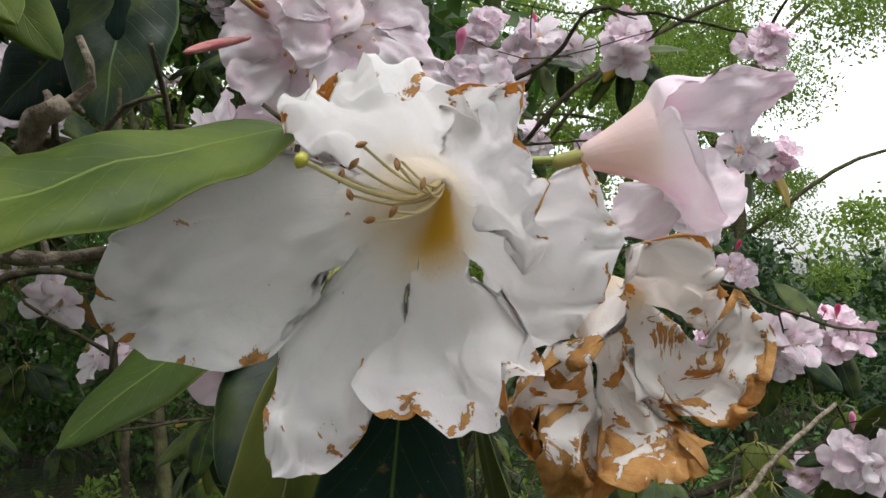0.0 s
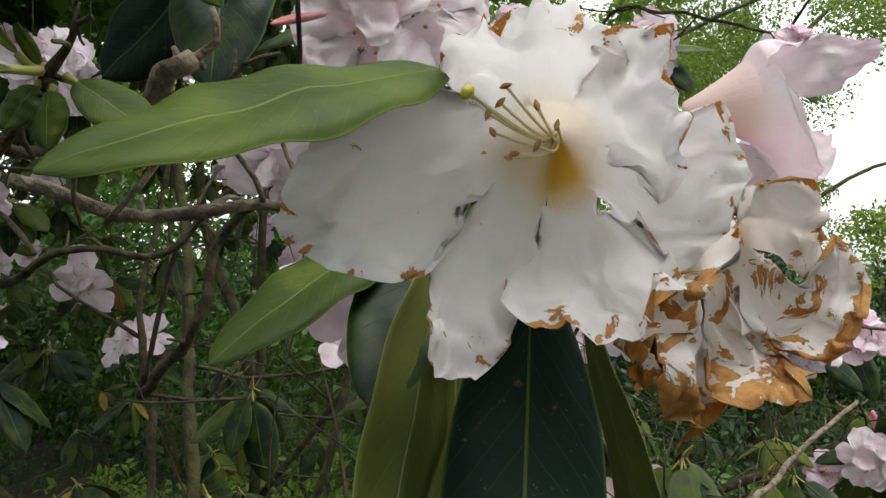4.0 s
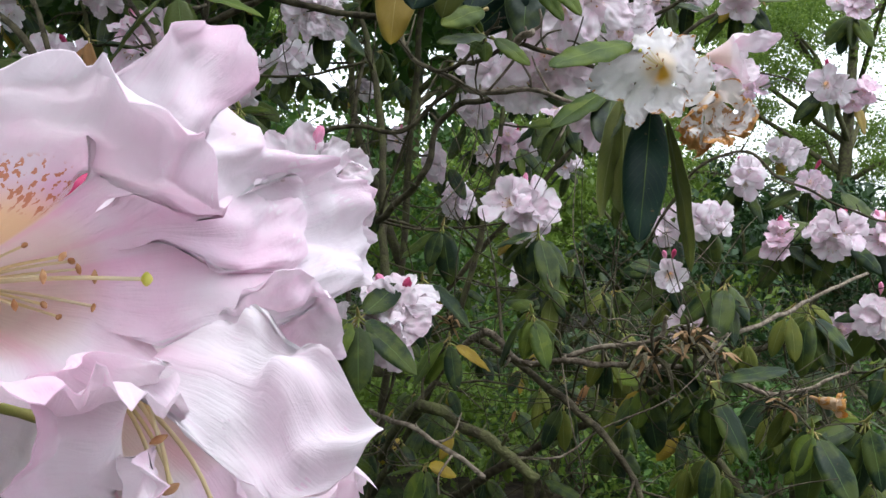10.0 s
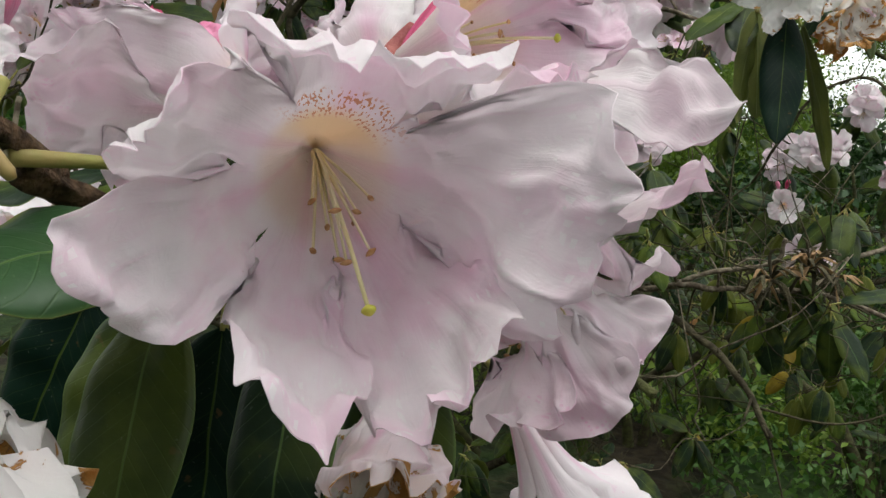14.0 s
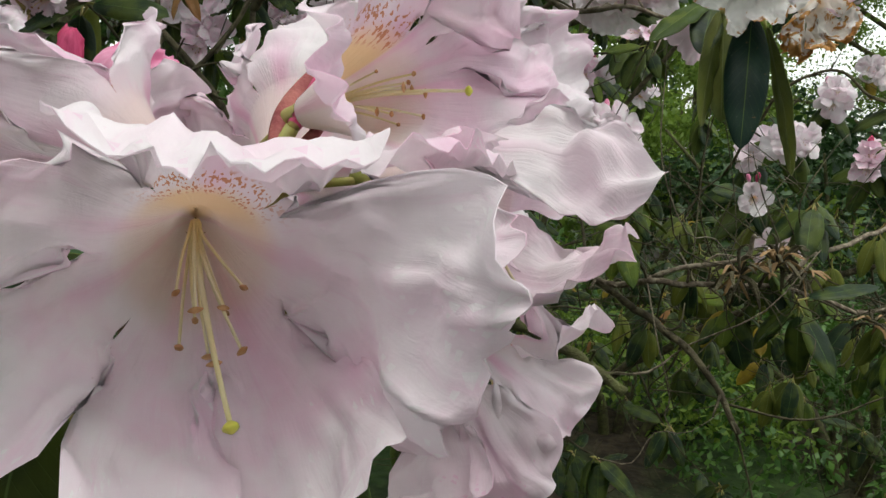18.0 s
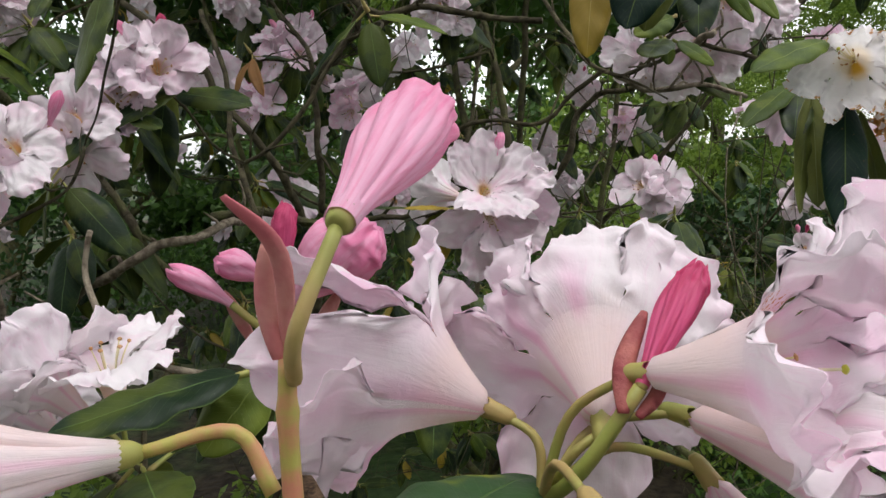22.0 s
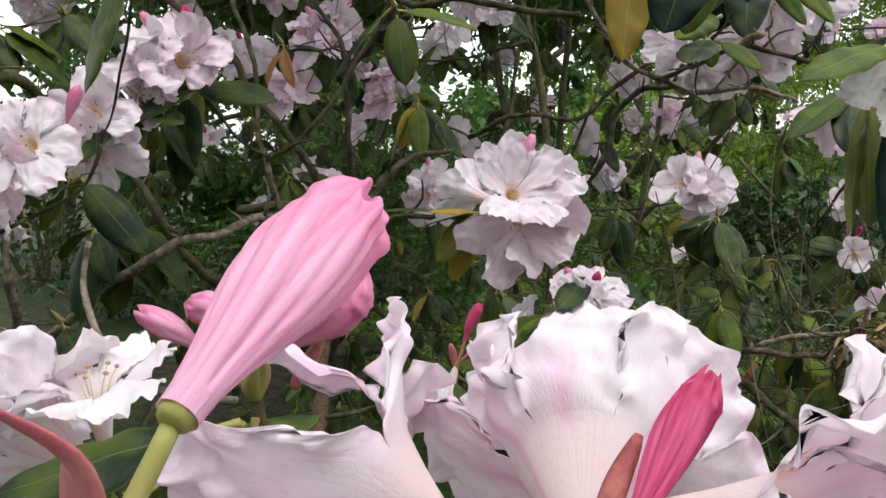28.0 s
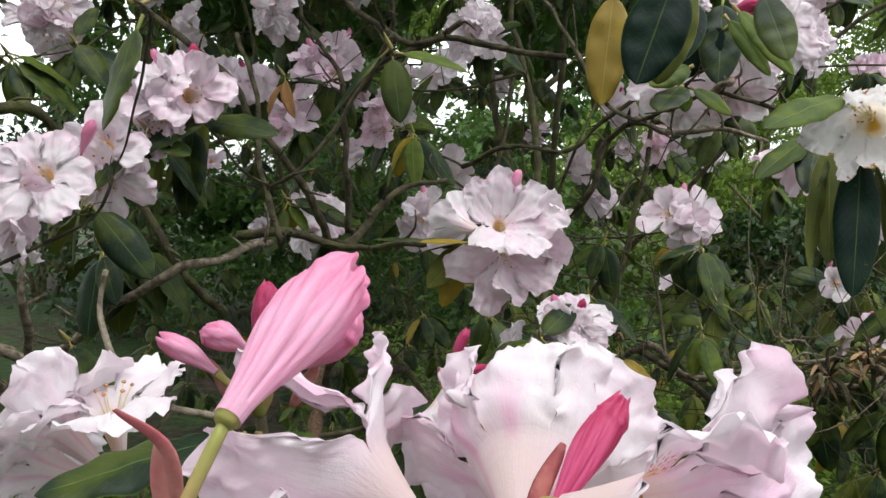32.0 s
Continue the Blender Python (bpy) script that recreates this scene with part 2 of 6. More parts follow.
filament_cream = plain_material("filament_cream", rgb(0.84, 0.78, 0.52), rgb(0.80, 0.70, 0.35), 0.5, 60, 500, 0.0002, 0.2, 0.2)
anther_brown = plain_material("anther_brown", rgb(0.42, 0.20, 0.07), rgb(0.60, 0.36, 0.17), 0.7, 400, 900, 0.0003, 0.6)
stigma_green = plain_material("stigma_green", rgb(0.50, 0.52, 0.05), rgb(0.62, 0.56, 0.10), 0.35, 300, 700, 0.0002, 0.4)


def leaf_material(name, dark, light, rough, vein, through=0.18, yellow=0.0, specular=0.5):
    """Leaf skin with midrib, side veins, mottling and small blemishes."""
    n = Nodes(name)
    u, v = n.uv()
    vec, info = n.object_noise_vector()
    across = n.math("ABSOLUTE", n.math("SUBTRACT", u, 0.5))
    mid = n.ramp(across, 0.017, 0.006)
    slant = n.math("ADD", v, n.math("MULTIPLY", across, -0.45))
    wob = n.math("MULTIPLY", n.noise(vec, 55.0, 2.0), 0.05)
    side = n.math("ABSOLUTE", n.math("SUBTRACT", n.math("FRACT", n.math("MULTIPLY", n.math("ADD", slant, wob), 13.0)), 0.5))
    side = n.ramp(side, 0.07, 0.0)
    mott = n.noise(vec, 26.0, 4.0)
    own = n.math("FRACT", n.math("ADD", info, n.add("ShaderNodeNewGeometry").outputs["Random Per Island"]))
    tone = n.math("ADD", n.ramp(mott, 0.40, 0.62), n.math("MULTIPLY", n.math("SUBTRACT", own, 0.5), 0.9), clamp=True)
    colour = n.mix(tone, dark, light)
    colour = n.mix(n.math("MULTIPLY", n.math("MAXIMUM", mid, n.math("MULTIPLY", side, 0.2)), 0.6), colour, vein)
    margin = n.ramp(across, 0.475, 0.5)
    colour = n.mix(n.math("MULTIPLY", margin, 0.6), colour, vein)
    if yellow:
        colour = n.mix(n.math("MULTIPLY", n.ramp(n.noise(vec, 34.0, 3.0), 0.56, 0.64), yellow), colour, rgb(0.30, 0.34, 0.03))
    spot = n.ramp(n.noise(vec, 150.0, 3.0), 0.68, 0.73)
    colour = n.mix(n.math("MULTIPLY", spot, 0.55), colour, rgb(0.10, 0.06, 0.02))
    dust = n.math("MULTIPLY", n.ramp(n.noise(vec, 700.0, 2.0), 0.68, 0.75), 0.12)
    colour = n.mix(dust, colour, rgb(0.36, 0.40, 0.28))
    height = n.math("ADD", n.math("MULTIPLY", n.math("MAXIMUM", mid, n.math("MULTIPLY", side, 0.2)), -1.0), n.math("MULTIPLY", n.noise(vec, 240.0, 3.0), 0.7))
    gloss = n.math("ADD", rough - 0.08, n.math("MULTIPLY", n.noise(vec, 48.0, 4.0), 0.40))
    return n.finish(colour, gloss, height, 0.0006, 0.5, through, n.mix(0.5, colour, rgb(0.25, 0.36, 0.03)), specular=specular)


leaf_top = leaf_material("leaf_top", rgb(0.008, 0.021, 0.008), rgb(0.056, 0.078, 0.011), 0.38, rgb(0.12, 0.20, 0.05), 0.07, specular=0.22)
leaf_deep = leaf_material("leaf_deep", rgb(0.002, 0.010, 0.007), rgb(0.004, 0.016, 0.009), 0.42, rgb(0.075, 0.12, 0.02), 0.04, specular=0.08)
leaf_top_light = leaf_material("leaf_top_light", rgb(0.050, 0.085, 0.015), rgb(0.105, 0.150, 0.018), 0.42, rgb(0.25, 0.32, 0.07), 0.25, 0.2, 0.22)
leaf_top_spotted = leaf_material("leaf_top_spotted", rgb(0.018, 0.055, 0.022), rgb(0.030, 0.080, 0.025), 0.34, rgb(0.10, 0.18, 0.04), 0.1, 0.75, specular=0.3)
leaf_under = leaf_material("leaf_under", rgb(0.088, 0.112, 0.018), rgb(0.14, 0.155, 0.020), 0.5, rgb(0.30, 0.32, 0.12), 0.22, 0.0, 0.3)
leaf_yellow = leaf_material("leaf_yellow", rgb(0.30, 0.20, 0.015), rgb(0.44, 0.31, 0.02), 0.42, rgb(0.5, 0.4, 0.1), 0.3)
leaf_brown = leaf_material("leaf_brown", rgb(0.24, 0.10, 0.03), rgb(0.33, 0.16, 0.05), 0.55, rgb(0.3, 0.2, 0.1), 0.15)

bark = plain_material("bark", rgb(0.032, 0.026, 0.015), rgb(0.095, 0.083, 0.047), 0.85, 55, 260, 0.003, 0.9, specular=0.2)
bark_mossy = plain_material("bark_mossy", rgb(0.055, 0.046, 0.028), rgb(0.100, 0.105, 0.040), 0.9, 40, 220, 0.004, 0.9, specular=0.2)
bark_brown = plain_material("bark_brown", rgb(0.045, 0.026, 0.015), rgb(0.17, 0.105, 0.06), 0.8, 260, 900, 0.002, 1.0, specular=0.2)
bark_pale = plain_material("bark_pale", rgb(0.085, 0.065, 0.045), rgb(0.25, 0.21, 0.155), 0.8, 120, 420, 0.002, 0.9, specular=0.2)


def foliage_material(name, dark, light, through=0.35):
    """Leaves too small to tell apart: tone varies from leaf to leaf."""
    n = Nodes(name)
    island = n.add("ShaderNodeNewGeometry").outputs["Random Per Island"]
    return n.finish(n.mix(island, dark, light), 0.5, None, through=through, specular=0.4)


foliage_bright = foliage_material("foliage_bright", rgb(0.09, 0.16, 0.018), rgb(0.22, 0.32, 0.05), 0.5)
foliage_mid = foliage_material("foliage_mid", rgb(0.03, 0.08, 0.015), rgb(0.09, 0.18, 0.03), 0.4)
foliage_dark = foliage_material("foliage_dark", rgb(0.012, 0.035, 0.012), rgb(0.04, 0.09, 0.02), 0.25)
grass_green = foliage_material("grass_green", rgb(0.03, 0.075, 0.012), rgb(0.09, 0.17, 0.03), 0.3)


def ground_material():
    n = Nodes("woodland_soil")
    vec = n.add("ShaderNodeTexCoord").outputs["Object"]
    a = n.noise(vec, 0.8, 5.0)
    b = n.noise(vec, 14.0, 5.0)
    colour = n.mix(n.ramp(b, 0.35, 0.65), rgb(0.018, 0.014, 0.010), rgb(0.050, 0.038, 0.024))
    colour = n.mix(n.ramp(a, 0.42, 0.58), colour, n.mix(n.ramp(b, 0.3, 0.7), rgb(0.016, 0.035, 0.010), rgb(0.040, 0.070, 0.018)))
    return n.finish(colour, 0.9, b, 0.03, 0.8, specular=0.2)


soil = ground_material()

# ---- builders ----
rng = random.Random(7)


def mesh_of(name, verts, faces, mats, uvs=None, slots=None, smooth=True):
    me = bpy.data.meshes.new(name)
    me.from_pydata([tuple(v) for v in verts], [], faces)
    for m in mats:
        me.materials.append(m)
    if uvs is not None:
        layer = me.uv_layers.new(name="UVMap")
        loops = np.empty(len(me.loops), dtype=np.int32)
        me.loops.foreach_get("vertex_index", loops)
        layer.data.foreach_set("uv", np.asarray(uvs, dtype=np.float32)[loops].ravel())
    if slots is not None:
        me.polygons.foreach_set("material_index", np.asarray(slots, dtype=np.int32))
    me.polygons.foreach_set("use_smooth", np.full(len(me.polygons), smooth))
    me.update()
    return me


def thing(name, at, label, category, group="", kind=""):
    ob = new(name)
    ob.empty_display_size = 0.02
    ob.matrix_world = Matrix.Translation(at)
    return tagged(ob, label, category, group, kind)


def part(name, me, parent, m=None, label=""):
    """A mesh as a part of parent; m is its pose in the world."""
    ob = new(name, me)
    ob.parent = parent
    base = parent.matrix_basis.copy()
    up = parent.parent
    while up:
        base = up.matrix_basis @ base
        up = up.parent
    ob.matrix_basis = base.inverted() @ (m if m is not None else Matrix())
    return tagged(ob, label) if label else ob


def frame_along(base, axis, upward=(0, 0, 1), roll=0.0, scale=1.0):
    """A pose at base whose z runs along axis and whose x lies as near upward as it can."""
    z = Vector(axis).normalized()
    up = Vector(upward)
    if abs(z.dot(up.normalized())) > 0.97:
        up = Vector((0, -1, 0.3))
    x = (up - z * up.dot(z)).normalized()
    y = z.cross(x)
    m = Matrix((x, y, z)).transposed().to_4x4()
    m.translation = base
    return m @ Matrix.Rotation(radians(roll), 4, "Z") @ Matrix.Scale(scale, 4)


def spline(points, steps=6):
    pts = [Vector(p) for p in points]
    pts = [pts[0] * 2 - pts[1]] + pts + [pts[-1] * 2 - pts[-2]]
    out = []
    for i in range(1, len(pts) - 2):
        a, b, c, d = pts[i - 1:i + 3]
        for k in range(steps):
            t = k / steps
            out.append(0.5 * (2 * b + (c - a) * t + (2 * a - 5 * b + 4 * c - d) * t * t + (3 * b - a - 3 * c + d) * t ** 3))
    out.append(pts[-2])
    return out


def tube_data(path, radii, sides=6, knots=0.0, seed=0):
    """Vertices and faces of a tube along path."""
    verts, faces = [], []
    n = len(path)
    side = Vector((0.31, 0.77, 0.55))
    for i, p in enumerate(path):
        d = (path[min(i + 1, n - 1)] - path[max(i - 1, 0)])
        d = d.normalized() if d.length > 1e-9 else Vector((0, 0, 1))
        a = side - d * side.dot(d)
        a = a.normalized() if a.length > 1e-4 else d.orthogonal().normalized()
        side = a
        b = d.cross(a)
        t = i / max(n - 1, 1)
        r = radii(t) if callable(radii) else radii[0] * (1 - t) + radii[1] * t
        for k in range(sides):
            w = 2 * math.pi * k / sides
            q = 1.0
            if knots:
                q += knots * noise.noise(Vector((p.x * 60 + math.cos(w), p.y * 60 + math.sin(w), p.z * 60 + seed)))
            verts.append(p + (a * math.cos(w) + b * math.sin(w)) * r * q)
    for i in range(n - 1):
        for k in range(sides):
            k2 = (k + 1) % sides
            faces.append((i * sides + k, i * sides + k2, (i + 1) * sides + k2, (i + 1) * sides + k))
    faces.append(tuple(reversed(range(sides))))
    faces.append(tuple(range((n - 1) * sides, n * sides)))
    return verts, faces


def tube_mesh(name, points, radii, mat, sides=6, steps=5, knots=0.0):
    v, f = tube_data(spline(points, steps), radii, sides, knots)
    return mesh_of(name, v, f, [mat])


def smooth01(t):
    t = min(max(t, 0.0), 1.0)
    return t * t * (3 - 2 * t)


def corolla_mesh(seed, mat, size=0.09, tube=0.034, lobes=5, flare=70.0, ruffle=1.0, notch=0.32, cols=14, rows=26, crumple=0.0, skin=None):
    """A funnel of a flower: z runs out of its mouth and x is its upper side. size: across the lobes.
    Its lobes are fused below and overlap above, with frilled rims; its outer skin lies a third of a millimetre off the inner face."""
    r = random.Random(seed)
    fine = min(8.0, lobes * cols / 22.0)
    reach = size * 0.5
    length = tube + reach * 0.92
    split = tube / length
    lobe_len = [r.uniform(0.92, 1.08) for _ in range(lobes)]
    lobe_tip = [r.uniform(-24.0, 18.0) for _ in range(lobes)]
    lobe_side = [r.choice((-1, 1)) for _ in range(lobes)]
    off = Vector((r.uniform(0, 50), r.uniform(0, 50), r.uniform(0, 50)))

    def around(a, k, h=0.0):
        return noise.noise(off + Vector((math.cos(a) * k, math.sin(a) * k, h)))

    verts, uvs, faces, outs = [], [], [], []
    for k in range(lobes):
        centre = 2 * math.pi * (k + 0.5) / lobes
        over = r.uniform(-0.02, 0.16)
        for c in range(cols + 1):
            p = c / cols * 2 - 1
            p = 0.55 * p + 0.45 * math.sin(p * math.pi / 2)
            a = centre + p * math.pi / lobes
            tooth = 1 + ruffle * (0.05 * around(a, 2.6, k * 3.1) + 0.035 * around(a, fine, k * 3.1) + (0.03 * around(a, 14.0, k * 5.0) if cols > 20 else 0.0))
            edge = lobe_len[k] * (1 - notch * 1.25 * (1 - math.sqrt(max(0.0, 1 - abs(p) ** 2.7)))) * tooth
            rr, zz, prev = 0.0019, 0.0, 0.0
            for i in range(rows + 1):
                s = i / rows
                arc = s * length if s <= split else split * length + (s - split) * length * edge
                step = arc - prev
                prev = arc
                lp = max(0.0, (s - split) / (1 - split))
                free = smooth01((lp - 0.10) / 0.6)
                q = max(0.0, (s - split * 0.82) / (1 - split * 0.82))
                roll = 26 * smooth01((lp - 0.5) / 0.5) * (0.35 + 0.9 * around(a, 1.6, 3 + k * 2.0))
                phi = 9 + 9 * smooth01(s / max(split, 0.01)) + (flare - 18) * smooth01(q * 1.35) + lobe_tip[k] * free + roll
                rr += math.sin(radians(phi)) * step
                zz += math.cos(radians(phi)) * step
                rim = lp ** 3
                wave = ruffle * (0.0090 * free * around(a, 1.8, s * 1.2 + k * free) + 0.0078 * lp ** 2 * around(a, min(3.4, fine), s * 2.6 + 4 + k * free) + 0.0056 * rim * around(a, min(5.5, fine), s * 3.2 + 9 + k * free) + 0.0058 * rim * lp * around(a, fine * 1.25, s * 3 + 17 + k) + (0.0046 * rim * rim * around(a, 13.0, s * 2.5 + 29 + k) if cols > 20 else 0.0))
                wave += 0.0004 * smooth01(s / split) * around(a, min(6.0, fine), s * 5 + 20)
                fold = -0.0026 * smooth01(lp * 1.4) * (1 - min(1.0, abs(p) * 2.2)) * (1 - lp * 0.75)
                seam = 0.0012 * smooth01(s / split) * abs(p) ** 6 * (1 - free)
                lap = 0.0028 * free * p * lobe_side[k]
                nr, nz = -math.cos(radians(phi)), math.sin(radians(phi))
                d = wave + fold + seam + lap
                aa = centre + (a - centre) * (1 + over * free) + ruffle * free * 0.07 * around(a, 1.7, s * 2 + 11)
                R, Z = rr + nr * d, zz + nz * d
                x, y = -math.cos(aa) * R, math.sin(aa) * R
                if cols > 30:
                    w = Vector((x, y, Z)) * 120 + off
                    g = 0.0017 * smooth01(lp * 1.6) * ruffle * (noise.noise(w) + 0.45 * noise.noise(w * 2.3))
                    x, y, Z = x - math.cos(aa) * nr * g, y + math.sin(aa) * nr * g, Z + nz * g
                if crumple:
                    w = Vector((x, y, Z)) * 55 + off
                    g = crumple * smooth01(s * 1.3)
                    dx = Vector((noise.noise(w), noise.noise(w + Vector((31, 0, 0))), noise.noise(w + Vector((0, 47, 0)))))
                    w *= 2.6
                    dx += 0.4 * Vector((noise.noise(w), noise.noise(w + Vector((31, 0, 0))), noise.noise(w + Vector((0, 47, 0)))))
                    x, y, Z = x + g * 0.015 * dx.x, y + g * 0.015 * dx.y, Z + g * 0.015 * dx.z
                verts.append((x, y, Z))
                uvs.append((a / (2 * math.pi) * lobes, s))
                outs.append((x - 0.00035 * nr * -math.cos(aa), y - 0.00035 * nr * math.sin(aa), Z - 0.00035 * nz))
    start = len(verts)
    for layer in (0, start):
        for k in range(lobes):
            for c in range(cols):
                for i in range(rows):
                    b = layer + (k * (cols + 1) + c) * (rows + 1) + i
                    q = (b, b + 1, b + rows + 2, b + rows + 1)
                    faces.append(q if layer == 0 else q[::-1])
    slots = [0] * (len(faces) // 2) + [1] * (len(faces) // 2)
    verts += outs
    uvs += uvs[:]
    return mesh_of("corolla", verts, faces, [mat, skin or petal_skin], uvs, slots)


def lobed_mesh(seed, m, mat, tube, lobes, ruffle=1.0, notch=0.5, cols=36, rows=34, crumple=0.0, skin=None, throat=0.012, neck=10, fuse=0.10):
    """A funnel of a flower whose lobes each have their own tip: lobes holds (tip in the world, width, cup). m is its pose:
    z runs out of its mouth and x is its upper side. The lobes are fused below, overlap above and have frilled rims."""
    r = random.Random(seed)
    off = Vector((r.uniform(0, 50), r.uniform(0, 50), r.uniform(0, 50)))
    inv = m.inverted()
    made = sorted((math.atan2((inv @ Vector(t)).y, (inv @ Vector(t)).x), inv @ Vector(t), w, cup) for t, w, cup in lobes)
    n = len(made)
    top = min(range(n), key=lambda k: abs(made[k][0]))
    mean = sum((t - Vector((0, 0, tube))).length for _, t, _, _ in made) / n
    zz = Vector((0, 0, 1))

    def bumps(q, k):
        return noise.noise(q * k + off)

    verts, uvs, faces, outs = [], [], [], []
    for k in range(n):
        mid, tip, wide, cup = made[k]
        before = (mid - made[k - 1][0]) % (2 * math.pi) * 0.5
        after = (made[(k + 1) % n][0] - mid) % (2 * math.pi) * 0.5
        d = Vector((math.cos(mid), math.sin(mid), 0))
        p0 = d * throat + zz * tube
        span = tip - p0
        long = span.length
        p1 = p0 + (d * 0.5 + zz * 0.6) * long * 0.5
        across = Vector((-d.y, d.x, 0))
        across = (across - span * (across.dot(span) / long ** 2)).normalized()
        lap = r.choice((-1, 1)) * 0.0014
        side = 1 if (p1 - p0).cross(across).dot(zz - d) > 0 else -1
        lean = Vector((11.3 * k, 3.7 * k, 0))
        turn = (k - top + 2) % n
        for c in range(cols + 1):
            p = c / cols * 2 - 1
            p = 0.6 * p + 0.4 * math.sin(p * math.pi / 2)
            a = mid + p * (before if p < 0 else after)
            rim = Vector((p * wide * 0.5, 0, 0)) + lean
            tooth = 1 + ruffle * (0.10 * (bumps(rim, 70) - bumps(lean, 70)) + 0.045 * bumps(rim, 190) + 0.018 * bumps(rim, 430))
            reach = (1 - notch * (1 - math.sqrt(max(0.0, 1 - abs(p) ** 2.5)))) * tooth
            for i in range(neck + rows + 1):
                if i <= neck:
                    s = i / neck
                    rr = (0.0027 + (throat - 0.0027) * (0.75 * s + 0.25 * s ** 2)) * min(1.0, 0.1 + s * 9)
                    q = Vector((math.cos(a) * rr, math.sin(a) * rr, tube * s))
                    nor = Vector((-math.cos(a), -math.sin(a), 0.25)).normalized()
                    v = 0.4 * s
                    e = u = 0.0
                else:
                    u = (i - neck) / rows
                    w = u * reach
                    fun = Vector((math.cos(a), math.sin(a), 0))
                    fun = fun * throat + zz * tube + (fun * 0.55 + zz * 0.5) * mean * 0.75 * w
                    q = p0 * (1 - w) ** 2 + p1 * 2 * w * (1 - w) + tip * w * w
                    tan = ((p1 - p0) * (1 - w) + (tip - p1) * w).normalized()
                    nor = tan.cross(across).normalized() * side
                    swell = math.sin(min(0.75, before if p < 0 else after)) * (throat + 0.5 * mean * w) * 1.16
                    half = swell + (wide * 0.5 - swell) * smooth01((w - 0.16) / 0.5)
                    flat = Vector((p * half, w * long, 0)) + lean
                    e = max(w ** 2.2, abs(p) ** 3 * smooth01(w / 0.5))
                    q = q + across * p * half + nor * (cup * half * p * p * smooth01(w / 0.6))
                    free = smooth01((w - fuse) / 0.55)
                    q = fun.lerp(q, free)
                    lift = ruffle * (0.010 * w * bumps(flat, 30) + 0.0085 * e * bumps(flat + Vector((5, 0, 0)), 85) + 0.0065 * e * bumps(flat + Vector((0, 5, 0)), 175) + 0.0045 * e * e * bumps(flat + Vector((7, 7, 0)), 360))
                    lift += ruffle * 0.0008 * free * (bumps(flat, 90) + 0.3 * bumps(flat, 300))
                    lift += ruffle * 0.0011 * smooth01(w * 1.6) * noise.noise(Vector((p * half * 210, w * long * 9, 3.7 * k)) + off)
                    lift += -0.0016 * free * (1 - min(1.0, abs(p) * 2.4)) * (1 - w * 0.7) + lap * p * free
                    q = q + nor * lift + across * (ruffle * 0.006 * e * bumps(flat + Vector((0, 0, 9)), 110))
                    v = 0.4 + 0.6 * u
                if crumple:
                    g = crumple * smooth01(v * 1.3)
                    w3 = q * 55 + off
                    dx = Vector((noise.noise(w3), noise.noise(w3 + Vector((31, 0, 0))), noise.noise(w3 + Vector((0, 47, 0)))))
                    w3 = w3 * 2.6
                    dx += 0.45 * Vector((noise.noise(w3), noise.noise(w3 + Vector((31, 0, 0))), noise.noise(w3 + Vector((0, 47, 0)))))
                    q = q + dx * 0.015 * g
                verts.append(tuple(q))
                uvs.append((turn + (p + 1) * 0.5, v))
                outs.append(tuple(q - nor * 0.00022))
    start = len(verts)
    line = neck + rows + 1
    for layer in (0, start):
        for k in range(n):
            for c in range(cols):
                for i in range(line - 1):
                    b = layer + (k * (cols + 1) + c) * line + i
                    f = (b, b + 1, b + line + 1, b + line)
                    faces.append(f if layer == 0 else f[::-1])
    slots = [0] * (len(faces) // 2) + [1] * (len(faces) // 2)
    rim_v, rim_uv = [], []
    for k in range(n):
        a = k * (cols + 1) * line
        edge = [a + i for i in range(neck, line)] + [a + c * line + line - 1 for c in range(1, cols)] + [a + cols * line + i for i in range(line - 1, neck - 1, -1)]
        own = 2 * start + len(rim_v)
        for p in edge:
            rim_v.extend((verts[p], outs[p]))
            rim_uv.extend((uvs[p], uvs[p]))
        faces.extend((own + 2 * i, own + 2 * i + 2, own + 2 * i + 3, own + 2 * i + 1) for i in range(len(edge) - 1))
        slots.extend([0] * (len(edge) - 1))
    return mesh_of("corolla", verts + outs + rim_v, faces, [mat, skin or petal_skin], uvs + uvs + rim_uv, slots)


def knob(verts, faces, slots, at, d, long, wide, slot, rings=5, sides=7):
    """Adds a small rounded body along d."""
    d = d.normalized()
    a = d.orthogonal().normalized()
    b = d.cross(a)
    start = len(verts)
    for i in range(rings + 1):
        t = i / rings
        w = math.sin(math.pi * (0.06 + 0.88 * t)) * wide
        for k in range(sides):
            h = 2 * math.pi * k / sides
            verts.append(at + d * (t - 0.5) * long + (a * math.cos(h) + b * math.sin(h)) * w)
    for i in range(rings):
        for k in range(sides):
            k2 = (k + 1) % sides
            faces.append((start + i * sides + k, start + i * sides + k2, start + (i + 1) * sides + k2, start + (i + 1) * sides + k))
            slots.append(slot)
    faces.append(tuple(start + k for k in reversed(range(sides))))
    faces.append(tuple(start + rings * sides + k for k in range(sides)))
    slots.extend((slot, slot))


